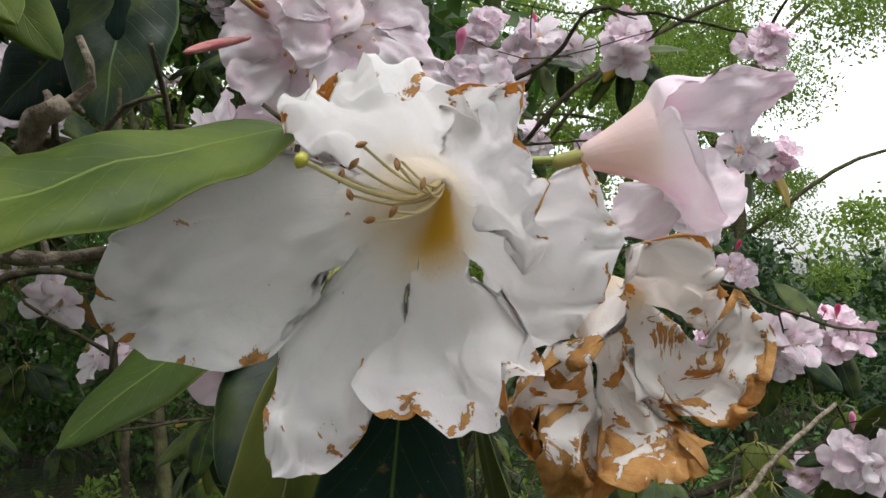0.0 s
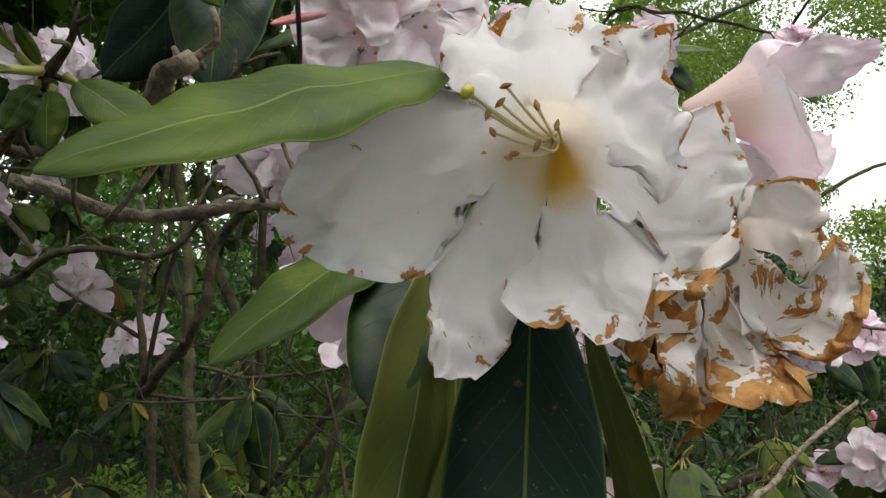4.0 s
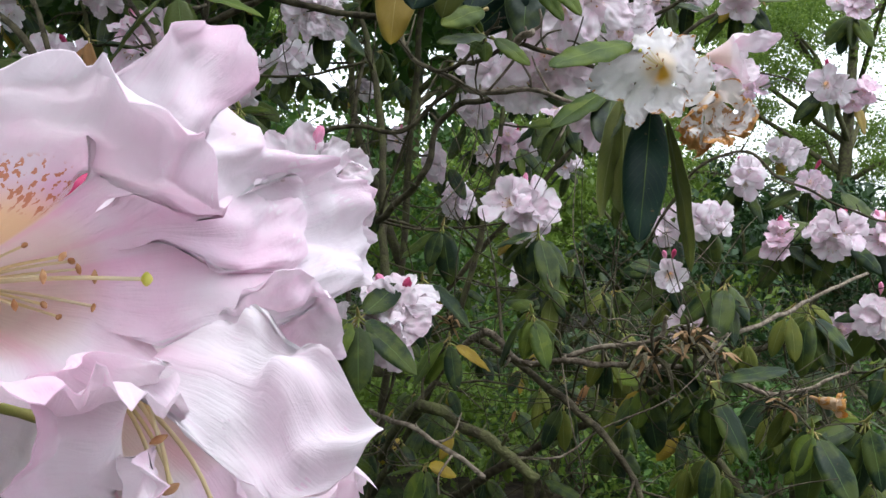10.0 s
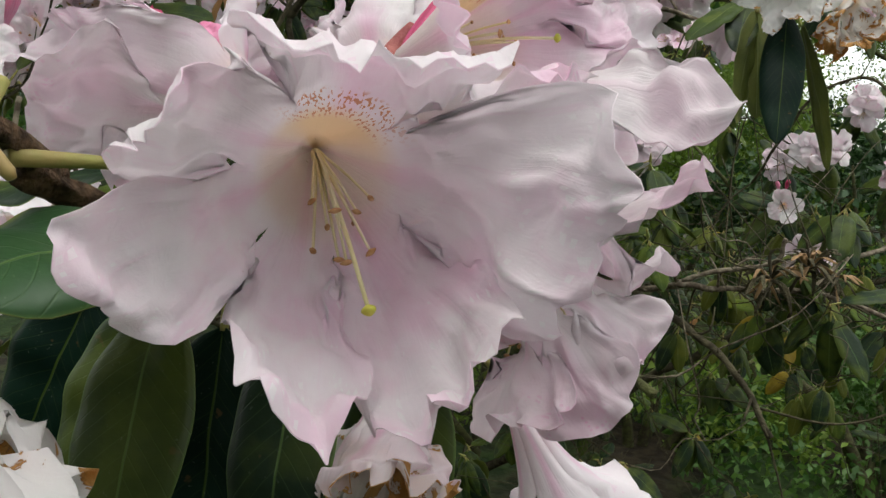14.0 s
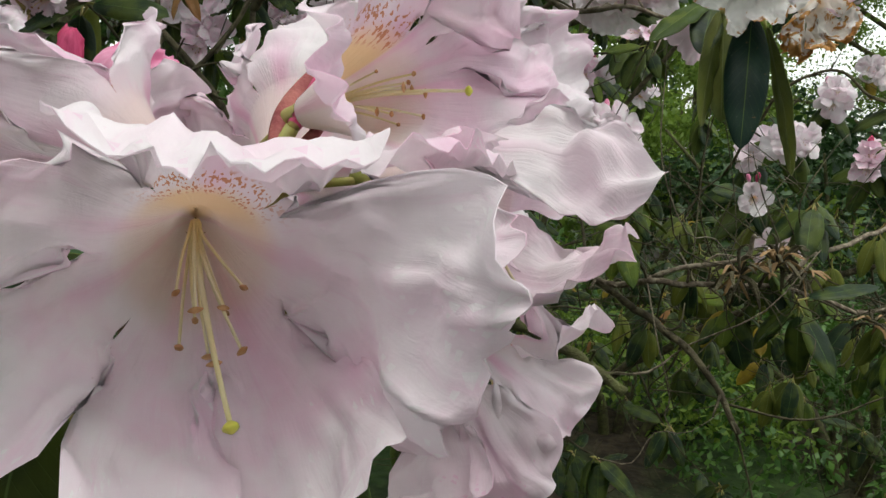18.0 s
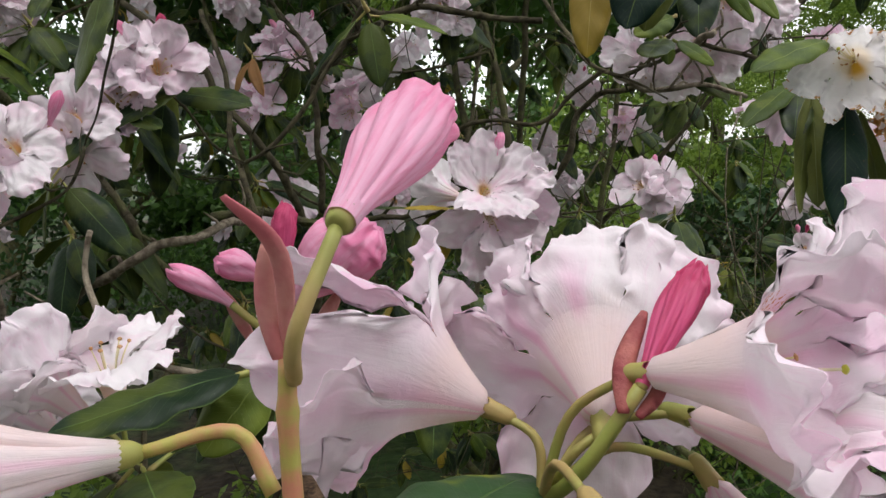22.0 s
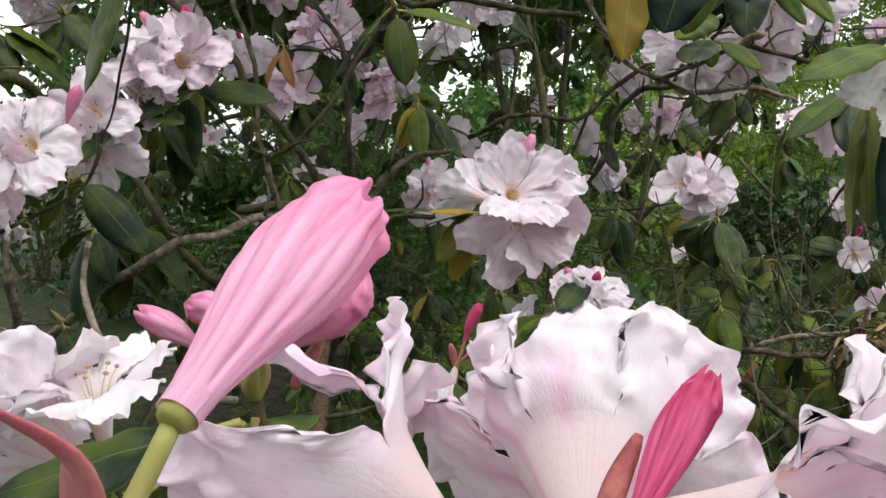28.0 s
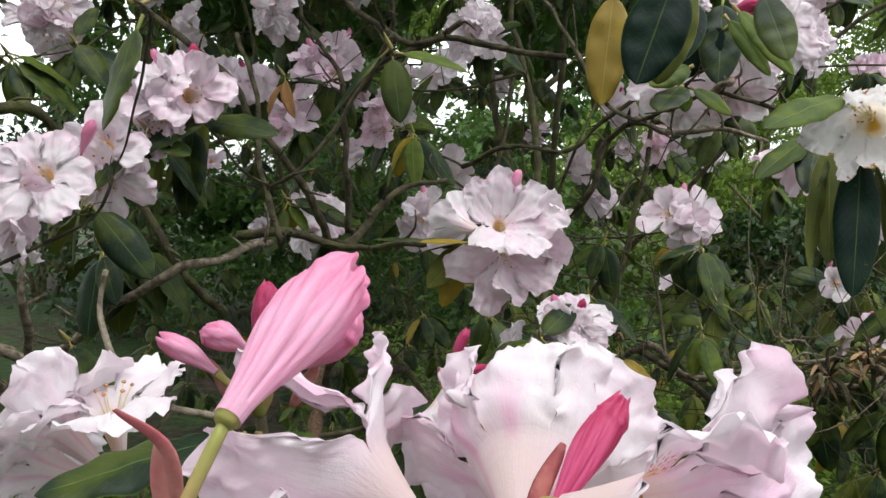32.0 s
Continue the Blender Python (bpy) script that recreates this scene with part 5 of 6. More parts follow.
leaf_between(sb, (-0.119, 0.322, 1.637), (-0.125, 0.316, 1.650), 0.005, leaf_top_light, leaf_under, (0.0, -0.9, 0.3), 0.1, 0.2, 55)
leaf_between(sb, (-0.122, 0.322, 1.637), (-0.161, 0.300, 1.678), 0.006, leaf_top_light, leaf_under, (0.5, -0.9, 0.3), 0.1, 0.4, 56, "narrow fresh leaf")

shoot_t = Vector((-0.098, 0.177, 1.693))
branch([(-0.125, 0.633, 1.897), (-0.105, 0.411, 1.775), (-0.100, 0.248, 1.723), (-0.098, 0.177, 1.693)], 0.005, 0.0035, bark_pale)
st = thing("leafy_shoot", shoot_t, "whorl of broad drooping leaves, green, blue-green and yellow", "leafy shoot", "leafy shoots")
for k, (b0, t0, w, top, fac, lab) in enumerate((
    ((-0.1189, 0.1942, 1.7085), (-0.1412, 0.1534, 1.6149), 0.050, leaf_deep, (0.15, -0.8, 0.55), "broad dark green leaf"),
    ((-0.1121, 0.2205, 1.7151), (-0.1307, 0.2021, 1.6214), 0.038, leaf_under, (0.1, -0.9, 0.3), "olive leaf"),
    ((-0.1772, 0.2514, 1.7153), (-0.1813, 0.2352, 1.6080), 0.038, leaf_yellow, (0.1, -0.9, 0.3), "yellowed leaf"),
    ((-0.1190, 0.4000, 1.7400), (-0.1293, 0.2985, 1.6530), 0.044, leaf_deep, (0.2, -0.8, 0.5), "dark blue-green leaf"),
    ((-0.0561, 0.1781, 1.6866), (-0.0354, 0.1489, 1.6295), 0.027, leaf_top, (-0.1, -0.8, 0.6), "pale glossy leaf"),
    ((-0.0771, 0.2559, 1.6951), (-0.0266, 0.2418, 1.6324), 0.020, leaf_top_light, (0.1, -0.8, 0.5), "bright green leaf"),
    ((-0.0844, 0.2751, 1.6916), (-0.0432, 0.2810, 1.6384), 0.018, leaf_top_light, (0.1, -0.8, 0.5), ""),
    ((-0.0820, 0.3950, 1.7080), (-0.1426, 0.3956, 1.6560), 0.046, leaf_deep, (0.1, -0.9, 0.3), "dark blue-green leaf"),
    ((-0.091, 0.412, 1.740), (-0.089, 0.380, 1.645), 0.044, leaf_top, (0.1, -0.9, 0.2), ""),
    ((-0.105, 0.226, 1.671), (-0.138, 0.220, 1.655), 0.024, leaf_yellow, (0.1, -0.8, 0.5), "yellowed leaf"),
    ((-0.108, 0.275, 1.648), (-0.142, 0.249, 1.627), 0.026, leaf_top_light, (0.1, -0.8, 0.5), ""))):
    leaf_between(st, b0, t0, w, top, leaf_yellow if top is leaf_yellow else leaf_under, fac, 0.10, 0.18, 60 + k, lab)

# ---- the near pink truss ----
hub_n = Vector((-0.122, -0.269, 1.421))
near = thing("flower_truss", hub_n, "full truss of ruffled pale pink rhododendron flowers with a red bud", "flower truss", "rhododendron flower trusses")
flower(near, (-0.1040, -0.3056, 1.4364), (-0.0930, -0.3210, 1.4315), 21, petal_fresh, "pale pink open flower with orange speckles", 0.092, hub_n, ruffle=0.9, notch=0.55, lean=15, thread=1.3, throat=0.0125, fuse=0.42, tips_at=[
    ((-0.0987, -0.3640, 1.4390), 0.026, -0.35), ((-0.1096, -0.3663, 1.4160), 0.032, 0.0), ((-0.0781, -0.3556, 1.3977), 0.032, 0.05), ((-0.0595, -0.3468, 1.4009), 0.046, 0.05),
    ((-0.0410, -0.3320, 1.4220), 0.052, 0.03), ((-0.0670, -0.3500, 1.4500), 0.054, -0.10)])
flower(near, (-0.1363, -0.2666, 1.4425), (-0.1530, -0.2690, 1.4490), 22, petal_fresh, "pale pink trumpet seen from its side", 0.076, hub_n, ruffle=0.85, notch=0.4, throat=0.0145, stamens=2, pistil=False, tips_at=[
    ((-0.1726, -0.3151, 1.4473), 0.042, -0.2), ((-0.1870, -0.2960, 1.4620), 0.030, 0.0), ((-0.2023, -0.2608, 1.4772), 0.013, 0.3), ((-0.1650, -0.2400, 1.4850), 0.020, 0.2), ((-0.1560, -0.2330, 1.4660), 0.022, 0.0), ((-0.1760, -0.2776, 1.4260), 0.044, 0.0)])
flower(near, (-0.1078, -0.2703, 1.4428), (-0.1120, -0.2450, 1.4520), 23, petal_fresh, "white-pink flower turned away", 0.080, hub_n, ruffle=0.85, notch=0.4, throat=0.016, stamens=3, pistil=False, tips_at=[
    ((-0.1480, -0.2239, 1.4720), 0.044, 0.2), ((-0.1230, -0.2271, 1.4830), 0.044, 0.2), ((-0.0870, -0.2204, 1.4800), 0.046, 0.2), ((-0.1560, -0.2360, 1.4420), 0.044, 0.0), ((-0.0800, -0.2300, 1.4380), 0.044, 0.0), ((-0.1200, -0.2450, 1.4080), 0.044, 0.0)])
flower(near, (-0.0978, -0.2762, 1.4570), (-0.0740, -0.2870, 1.4620), 24, petal_fresh, "pink flower with long style", 0.071, hub_n, ruffle=1.0, notch=0.42, thread=0.78, lean=80, throat=0.0115, tips_at=[
    ((-0.0544, -0.2700, 1.4990), 0.015, 0.5), ((-0.0520, -0.2860, 1.4850), 0.038, 0.0), ((-0.0423, -0.2252, 1.4690), 0.024, 0.1), ((-0.0676, -0.3211, 1.4622), 0.022, -0.2), ((-0.0500, -0.2960, 1.4480), 0.034, 0.0), ((-0.0534, -0.2471, 1.4815), 0.034, 0.0)])
flower(near, (-0.0887, -0.2563, 1.4422), (-0.0590, -0.2680, 1.4390), 25, petal_fresh, "pale pink ruffled flower", 0.075, hub_n, ruffle=1.0, notch=0.4, throat=0.0115, stamens=5, pistil=False, tips_at=[
    ((-0.0223, -0.2937, 1.4477), 0.016, 0.3), ((-0.0243, -0.2796, 1.4303), 0.018, -0.1), ((-0.0400, -0.2540, 1.4560), 0.030, 0.2), ((-0.0470, -0.3010, 1.4230), 0.028, 0.3), ((-0.0600, -0.3000, 1.4440), 0.024, 0.3)])
flower(near, (-0.083, -0.254, 1.426), (-0.0633, -0.2520, 1.3990), 26, petal_fresh, "pale pink drooping flower", 0.084, hub_n, ruffle=0.9, notch=0.4, throat=0.0115, fuse=0.3, tips_at=[
    ((-0.0365, -0.2414, 1.4143), 0.036, 0.1), ((-0.0391, -0.2672, 1.3880), 0.036, 0.1), ((-0.0447, -0.2780, 1.3758), 0.032, 0.2),
    ((-0.0661, -0.2826, 1.3749), 0.036, 0.0), ((-0.0761, -0.2723, 1.3952), 0.034, 0.0), ((-0.0560, -0.2480, 1.4300), 0.030, 0.1)])
flower(near, (-0.099, -0.261, 1.382), (-0.099, -0.273, 1.368), 27, petal_withered, "small drooping flower turning brown", 0.055, hub_n, flare=26, ruffle=0.8, crumple=0.4, stamens=2, pistil=False)
flower(near, (-0.083, -0.215, 1.362), (-0.069, -0.214, 1.336), 28, petal_pinkish, "pink flower underneath", 0.065, hub_n, flare=45, ruffle=0.75, stamens=0, pistil=False, detail=0)
bud(near, (-0.0985, -0.2780, 1.4545), (-0.0880, -0.2551, 1.4810), 31, bud_red, 0.0048, hub_n, "deep pink furled bud", 90, 50, stalk_mat=pedicel_green)
scale_leaf(near, (-0.1020, -0.2812, 1.4490), (-0.0990, -0.2650, 1.4690), 0.0050, bract_dark, 1, (-0.0020, -0.001, 0), "russet bud scale")
scale_leaf(near, (-0.0990, -0.2800, 1.4480), (-0.0935, -0.2700, 1.4590), 0.0034, bract_dark, 2, (0.001, -0.0015, -0.001))
leaf_between(near, (-0.127, -0.299, 1.420), (-0.132, -0.370, 1.414), 0.042, leaf_top_spotted, leaf_under, (0.1, -0.85, 0.5), 0.10, 0.15, 71, "broad dark green leaf")
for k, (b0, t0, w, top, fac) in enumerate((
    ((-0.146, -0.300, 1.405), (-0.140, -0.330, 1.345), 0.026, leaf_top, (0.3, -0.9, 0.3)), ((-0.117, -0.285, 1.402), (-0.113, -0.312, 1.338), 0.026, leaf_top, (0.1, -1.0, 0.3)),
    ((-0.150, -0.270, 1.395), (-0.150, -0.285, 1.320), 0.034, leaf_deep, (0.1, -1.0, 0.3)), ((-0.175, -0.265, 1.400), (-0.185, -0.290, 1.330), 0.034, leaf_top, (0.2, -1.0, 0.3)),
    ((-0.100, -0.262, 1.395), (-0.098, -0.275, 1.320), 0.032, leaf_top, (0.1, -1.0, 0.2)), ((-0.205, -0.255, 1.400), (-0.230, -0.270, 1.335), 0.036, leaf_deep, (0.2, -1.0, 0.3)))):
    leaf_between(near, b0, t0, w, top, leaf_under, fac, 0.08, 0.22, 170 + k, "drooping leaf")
leaf_between(near, (-0.165, -0.273, 1.379), (-0.175, -0.288, 1.316), 0.024, leaf_top, leaf_under, (-0.4, 0.8, 0.3), 0.1, 0.3, 72, "drooping leaf")
leaf_between(near, (-0.131, -0.251, 1.377), (-0.142, -0.262, 1.308), 0.032, leaf_top, leaf_under, (0.1, -1, 0.3), 0.1, 0.25, 73, "drooping leaf")
leaf_between(near, (-0.132, -0.263, 1.412), (-0.123, -0.272, 1.396), 0.012, leaf_yellow, leaf_yellow, (0.1, -1, 0.3), 0.1, 0.25, 74, "small yellow leaf")

# ---- the near truss in bud, on the left of it ----
hub_k = Vector((-0.142, -0.352, 1.437))
budding = thing("flower_truss", hub_k, "rhododendron truss with a large pink bud and drooping white trumpets", "flower truss", "rhododendron flower trusses")
part("stem", tube_mesh("stem", [hub_k, (-0.142, -0.353, 1.448), (-0.143, -0.353, 1.464), (-0.143, -0.353, 1.474)], lambda q: 0.0017 - 0.0004 * q + 0.0004 * max(0.0, 1 - abs(q - 0.72) * 14), pedicel_red, 10), budding)
bud(budding, (-0.1360, -0.3500, 1.4935), (-0.1366, -0.3103, 1.5176), 33, bud_pink, 0.0074, (-0.142, -0.353, 1.471), "large pink furled bud", 110, 60, thick=0.0011)
scale_leaf(budding, (-0.143, -0.353, 1.474), (-0.1458, -0.3637, 1.4971), 0.0029, bract_red, 3, (0.0026, 0.0012, 0.0035), "reddish bud scale")
scale_leaf(budding, (-0.144, -0.354, 1.474), (-0.1445, -0.356, 1.4905), 0.0034, bract_red, 4, (-0.001, 0, 0))
flower(budding, (-0.149, -0.347, 1.440), (-0.152, -0.366, 1.433), 34, petal_white, "white trumpet", 0.070, hub_k, skin=petal_skin_white, flare=40, ruffle=0.75, stamens=0, pistil=False, detail=0)
flower(budding, (-0.134, -0.361, 1.424), (-0.132, -0.369, 1.407), 35, petal_white, "drooping white trumpet", 0.065, skin=petal_skin_white, stalk_from=(-0.137, -0.355, 1.449), flare=40, ruffle=0.75, stamens=0, pistil=False, stalk_mat=pedicel_green, detail=0)
flower(budding, (-0.168, -0.359, 1.459), (-0.179, -0.375, 1.461), 36, petal_fresh, "white-pink trumpet", 0.070, (-0.148, -0.349, 1.452), flare=40, ruffle=0.75, stamens=0, pistil=False, stalk_mat=pedicel_red, detail=0)
for k, (x, y) in enumerate(((0.003, 0.005), (-0.009, 0.003), (0.009, -0.004))):
    part("pedicel", tube_mesh("pedicel", [hub_k, hub_k + Vector((x * 0.6, -0.002, y + 0.003)), hub_k + Vector((x, -0.001, y - 0.003))], lambda q: (0.0009 + 0.0007 * max(0.0, q - 0.75) * 4) * (1.0 if q < 0.99 else 0.5), pedicel_green, 9), budding)
leaf_between(budding, (-0.144, -0.344, 1.434), (-0.126, -0.261, 1.424), 0.028, leaf_top_spotted, leaf_under, (0.0, -0.55, 0.85), 0.10, 0.12, 75, "green leaf flecked with yellow", stalk=0.26)

# ---- budding truss behind ----
hub_l = Vector((-0.244, -0.184, 1.433))
tl = thing("flower_truss", hub_l, "rhododendron truss of pink buds just opening", "flower truss", "rhododendron flower trusses")
bud(tl, (-0.260, -0.193, 1.451), (-0.281, -0.200, 1.467), 37, bud_pink, 0.0050, hub_l, "slim pink bud", 28, 18)
bud(tl, (-0.249, -0.188, 1.461), (-0.262, -0.197, 1.471), 38, bud_pink, 0.0065, hub_l, "pink bud", 28, 18)
bud(tl, (-0.2371, -0.1945, 1.4600), (-0.2351, -0.1961, 1.4901), 39, bud_red, 0.0050, hub_l, "deep pink pointed bud", 28, 18)
bud(tl, (-0.2356, -0.1893, 1.4541), (-0.2091, -0.1781, 1.4840), 40, bud_pink, 0.0150, hub_l, "swollen pink bud about to open", 60, 34)
scale_leaf(tl, (-0.255, -0.187, 1.435), (-0.264, -0.193, 1.456), 0.006, bract_red, 5)
scale_leaf(tl, (-0.232, -0.179, 1.437), (-0.220, -0.179, 1.456), 0.006, bract_red, 6)
leaf_between(tl, (-0.243, -0.195, 1.428), (-0.296, -0.250, 1.413), 0.030, leaf_top, leaf_under, (0.0, -0.35, 0.95), 0.06, 0.15, 76, "long green leaf", stalk=0.14)
leaf_between(tl, (-0.248, -0.186, 1.424), (-0.260, -0.214, 1.397), 0.026, leaf_top_light, leaf_under, (0.2, -0.8, 0.5), 0.1, 0.2, 77)
leaf_between(tl, (-0.244, -0.185, 1.426), (-0.240, -0.197, 1.394), 0.026, leaf_top, leaf_under, (0.2, -0.8, 0.5), 0.1, 0.2, 78)
truss((-0.415, -0.137, 1.398), (-0.6, -0.15, 0.6), 3, 301, "white-pink rhododendron flowers low beside long leaves", buds=0, leaves=4)

# ---- trusses of the middle distance ----
hub_c = Vector((-0.344, 0.365, 1.469))
tc = thing("flower_truss", hub_c, "full pale pink truss with a yellow throat and one pink bud", "flower truss", "rhododendron flower trusses")
flower(tc, (-0.3095, 0.3566, 1.4760), (-0.3030, 0.3430, 1.4900), 81, petal_mid, "", 0.112, hub_c, ruffle=0.9, notch=0.42, cols=26, rows=24, throat=0.0075, tips_at=[
    ((-0.3300, 0.3093, 1.5369), 0.050, 0.1), ((-0.3047, 0.3457, 1.5561), 0.048, 0.1), ((-0.2525, 0.3449, 1.5350), 0.050, 0.0), ((-0.2257, 0.3386, 1.5029), 0.046, -0.1), ((-0.2445, 0.2965, 1.4676), 0.050, -0.2), ((-0.3005, 0.2883, 1.4664), 0.052, -0.2)])
flower(tc, (-0.3140, 0.3610, 1.4680), (-0.2970, 0.3444, 1.4650), 82, petal_mid, "", 0.104, hub_c, ruffle=0.9, notch=0.42, cols=26, rows=24, throat=0.0075, tips_at=[
    ((-0.3520, 0.3163, 1.4434), 0.046, 0.0), ((-0.3121, 0.3071, 1.4000), 0.050, 0.1), ((-0.2710, 0.3054, 1.4106), 0.048, 0.1), ((-0.2352, 0.3236, 1.4339), 0.048, 0.0), ((-0.2213, 0.3433, 1.4740), 0.050, 0.1), ((-0.2888, 0.3304, 1.4785), 0.046, 0.2)])
flower(tc, (-0.308, 0.372, 1.480), (-0.280, 0.366, 1.488), 83, petal_mid, "", 0.100, hub_c, ruffle=0.9, notch=0.42, cols=20, rows=16, throat=0.0075, stamens=4, tips_at=[
    ((-0.2350, 0.3627, 1.5143), 0.046, 0.0), ((-0.2450, 0.3850, 1.5250), 0.046, 0.0), ((-0.2380, 0.3900, 1.4750), 0.046, 0.0), ((-0.2330, 0.3550, 1.4550), 0.046, 0.0), ((-0.2650, 0.3900, 1.4400), 0.046, 0.0)])
flower(tc, (-0.334, 0.388, 1.479), (-0.367, 0.402, 1.486), 84, petal_mid, "", 0.085, hub_c, flare=55, ruffle=0.8, notch=0.28, detail=0, stamens=0)
bud(tc, (-0.291, 0.352, 1.527), (-0.288, 0.354, 1.552), 85, bud_pink, 0.0058, (-0.303, 0.374, 1.489), "pink bud", 24, 16)
leaf_between(tc, hub_c, (-0.436, 0.306, 1.470), 0.028, leaf_top, leaf_under, (0, -0.05, 1), 0.04, 0.2, 86)
leaf_between(tc, hub_c, (-0.377, 0.297, 1.471), 0.018, leaf_yellow, leaf_yellow, (0, -0.5, 1), 0.08, 0.2, 87, "yellow leaf")
leaf_between(tc, hub_c, (-0.382, 0.335, 1.417), 0.032, leaf_under, leaf_under, (0.3, -0.9, 0.3), 0.08, 0.2, 88)
leaf_between(tc, hub_c, (-0.372, 0.356, 1.393), 0.028, leaf_yellow, leaf_under, (0.3, -0.9, 0.3), 0.08, 0.2, 89)
lead_back(hub_c, (0.5, -0.5, 0.1), random.Random(4))

truss((-0.157, 1.117, 1.487), (0.15, -0.95, 0.25), 4, 311, "pale pink truss with a red bud over drooping leaves", buds=1, leaves=0, bud_dir=(0, -0.1, 1))
leafy_shoot((-0.174, 1.193, 1.435), (0.1, -0.8, 0.3), 8, 312, droop=1.3)
truss((-0.275, 0.610, 1.330), (0.12, -0.6, 0.35), 3, 313, "pale pink truss behind a whorl of leaves", buds=2, leaves=0, spread=0.6, size=1.1)
truss((-0.370, 0.618, 1.308), (-0.7, 0.1, 0.3), 1, 314, "pale pink flower behind a whorl of leaves", buds=0, leaves=0)
leafy_shoot((-0.301, 0.541, 1.336), (0.15, -0.7, 0.6), 9, 315, droop=0.75, size=1.0)
leafy_shoot((-0.228, 0.777, 1.275), (0.1, -0.7, 0.7), 6, 316, droop=1.1, size=0.9)
tp = truss((-0.056, 0.520, 1.722), (0.10, -0.9, -0.15), 2, 317, "hanging pale pink truss with deep pink bracts", buds=0, leaves=0)
bud(tp, (-0.074, 0.470, 1.730), (-0.036, 0.435, 1.7267), 322, bud_red, 0.0085, (-0.062, 0.570, 1.740), "deep pink bud", 24, 16, pedicel_red)
bud(tp, (-0.080, 0.480, 1.742), (-0.052, 0.440, 1.7420), 323, bud_red, 0.0080, (-0.062, 0.570, 1.740), "deep pink bud", 24, 16, pedicel_red)
scale_leaf(tp, (-0.074, 0.490, 1.712), (-0.084, 0.440, 1.690), 0.012, bract_red, 9)
truss((-0.045, 0.585, 1.782), (0.25, -0.8, 0.1), 2, 318, "hanging pale pink truss with a red bud", buds=1, leaves=2)
truss((-0.087, 0.617, 1.680), (-0.1, -0.8, -0.4), 2, 319, "hanging pale pink rhododendron truss", buds=0, leaves=2)
truss((0.010, 0.960, 1.800), (0.3, -0.9, -0.1), 2, 320, "pale pink rhododendron truss with leaves", buds=1, leaves=3)
truss((-0.153, 0.674, 1.665), (-0.2, -0.8, -0.3), 3, 321, "pale pink truss hanging below the limb", buds=0, leaves=2)
LABELS = ("pale pink rhododendron truss with leaves below", "pink and white rhododendron truss among leaves", "pale rhododendron truss, half hidden by twigs")


def scatter(places, seed):
    for i, (p, count, buds, leaves) in enumerate(places):
        r = random.Random(seed + i)
        truss(p, (r.uniform(-0.3, 0.3), -0.9, r.uniform(0.0, 0.5)), count, seed + i, LABELS[i % 3], kinds=pink_corollas if i % (2 if p[0] > 0.3 else 4) == 1 else None, size=0.84 if p[0] > 0.1 else 0.95, buds=buds, leaves=leaves, droop=0.9)


scatter([((0.507, 1.660, 1.835), 2, 1, 5), ((0.608, 1.730, 1.828), 3, 0, 2), ((0.509, 2.011, 1.697), 3, 0, 4), ((0.521, 1.805, 1.602), 2, 1, 4), ((0.483, 1.405, 1.470), 4, 2, 6), ((0.385, 1.467, 1.459), 3, 2, 6), ((0.221, 1.436, 1.490), 3, 0, 4)], 400)
scatter([((0.155, 1.626, 1.473), 3, 0, 4), ((0.633, 1.516, 1.480), 4, 2, 6), ((0.562, 1.291, 1.302), 3, 1, 6), ((0.505, 1.380, 1.269), 2, 0, 7), ((0.358, 1.774, 1.619), 3, 1, 5), ((0.359, 1.886, 1.860), 2, 0, 3)], 420)
scatter([((0.268, 1.518, 2.016), 3, 0, 7), ((0.516, 1.515, 2.007), 4, 0, 8), ((0.017, 1.620, 1.969), 3, 0, 6), ((0.336, 1.774, 2.118), 3, 1, 6), ((0.193, 1.956, 2.151), 3, 0, 5), ((0.011, 1.629, 2.102), 3, 0, 6)], 440)
scatter([((-0.936, 1.069, 1.828), 4, 1, 5), ((-0.943, 0.908, 1.674), 4, 1, 5), ((-0.575, 0.988, 1.848), 4, 0, 5), ((-0.857, 1.234, 1.737), 2, 0, 6), ((-0.943, 1.002, 1.478), 3, 0, 6), ((-1.053, 1.403, 1.810), 3, 0, 5), ((-1.166, 1.072, 1.754), 3, 1, 5)], 460)
scatter([((-0.673, 0.229, 1.632), 5, 2, 4), ((-0.859, 0.879, 1.768), 4, 1, 5), ((-1.008, 0.940, 1.899), 4, 1, 5), ((-0.849, 0.855, 1.455), 3, 0, 5), ((-0.651, 0.932, 1.468), 3, 1, 5), ((-0.782, 1.008, 1.681), 3, 0, 4), ((-0.738, 1.341, 1.603), 2, 0, 5)], 480)
truss((-1.157, 0.497, 1.795), (0.2, -0.9, 0.1), 4, 503, "pale pink rhododendron truss high among twigs", buds=1, leaves=5)
leafy_shoot((-1.060, 0.476, 1.742), (0.1, -0.7, 0.5), 7, 504)
leafy_shoot((-1.068, 0.362, 1.705), (0.2, -0.7, 0.5), 7, 505)
truss((-0.675, 0.154, 1.530), (0.3, -0.75, -0.25), 2, 501, "drooping pale pink flowers below a red bud", buds=0, leaves=2)
truss((-0.691, 0.060, 1.512), (-0.1, -0.8, 0.1), 3, 502, "pale pink truss with deep pink buds standing above it", buds=2, leaves=4, bud_dir=(0.35, 0, 1))
hub_q = Vector((-0.338, 0.285, 1.315))
tq = thing("flower_truss", hub_q, "two deep pink buds above a small opening flower", "flower truss", "rhododendron flower trusses")
bud(tq, (-0.329, 0.282, 1.347), (-0.319, 0.285, 1.385), 91, bud_red, 0.0062, hub_q, "deep pink bud", 24, 16, pedicel_red)
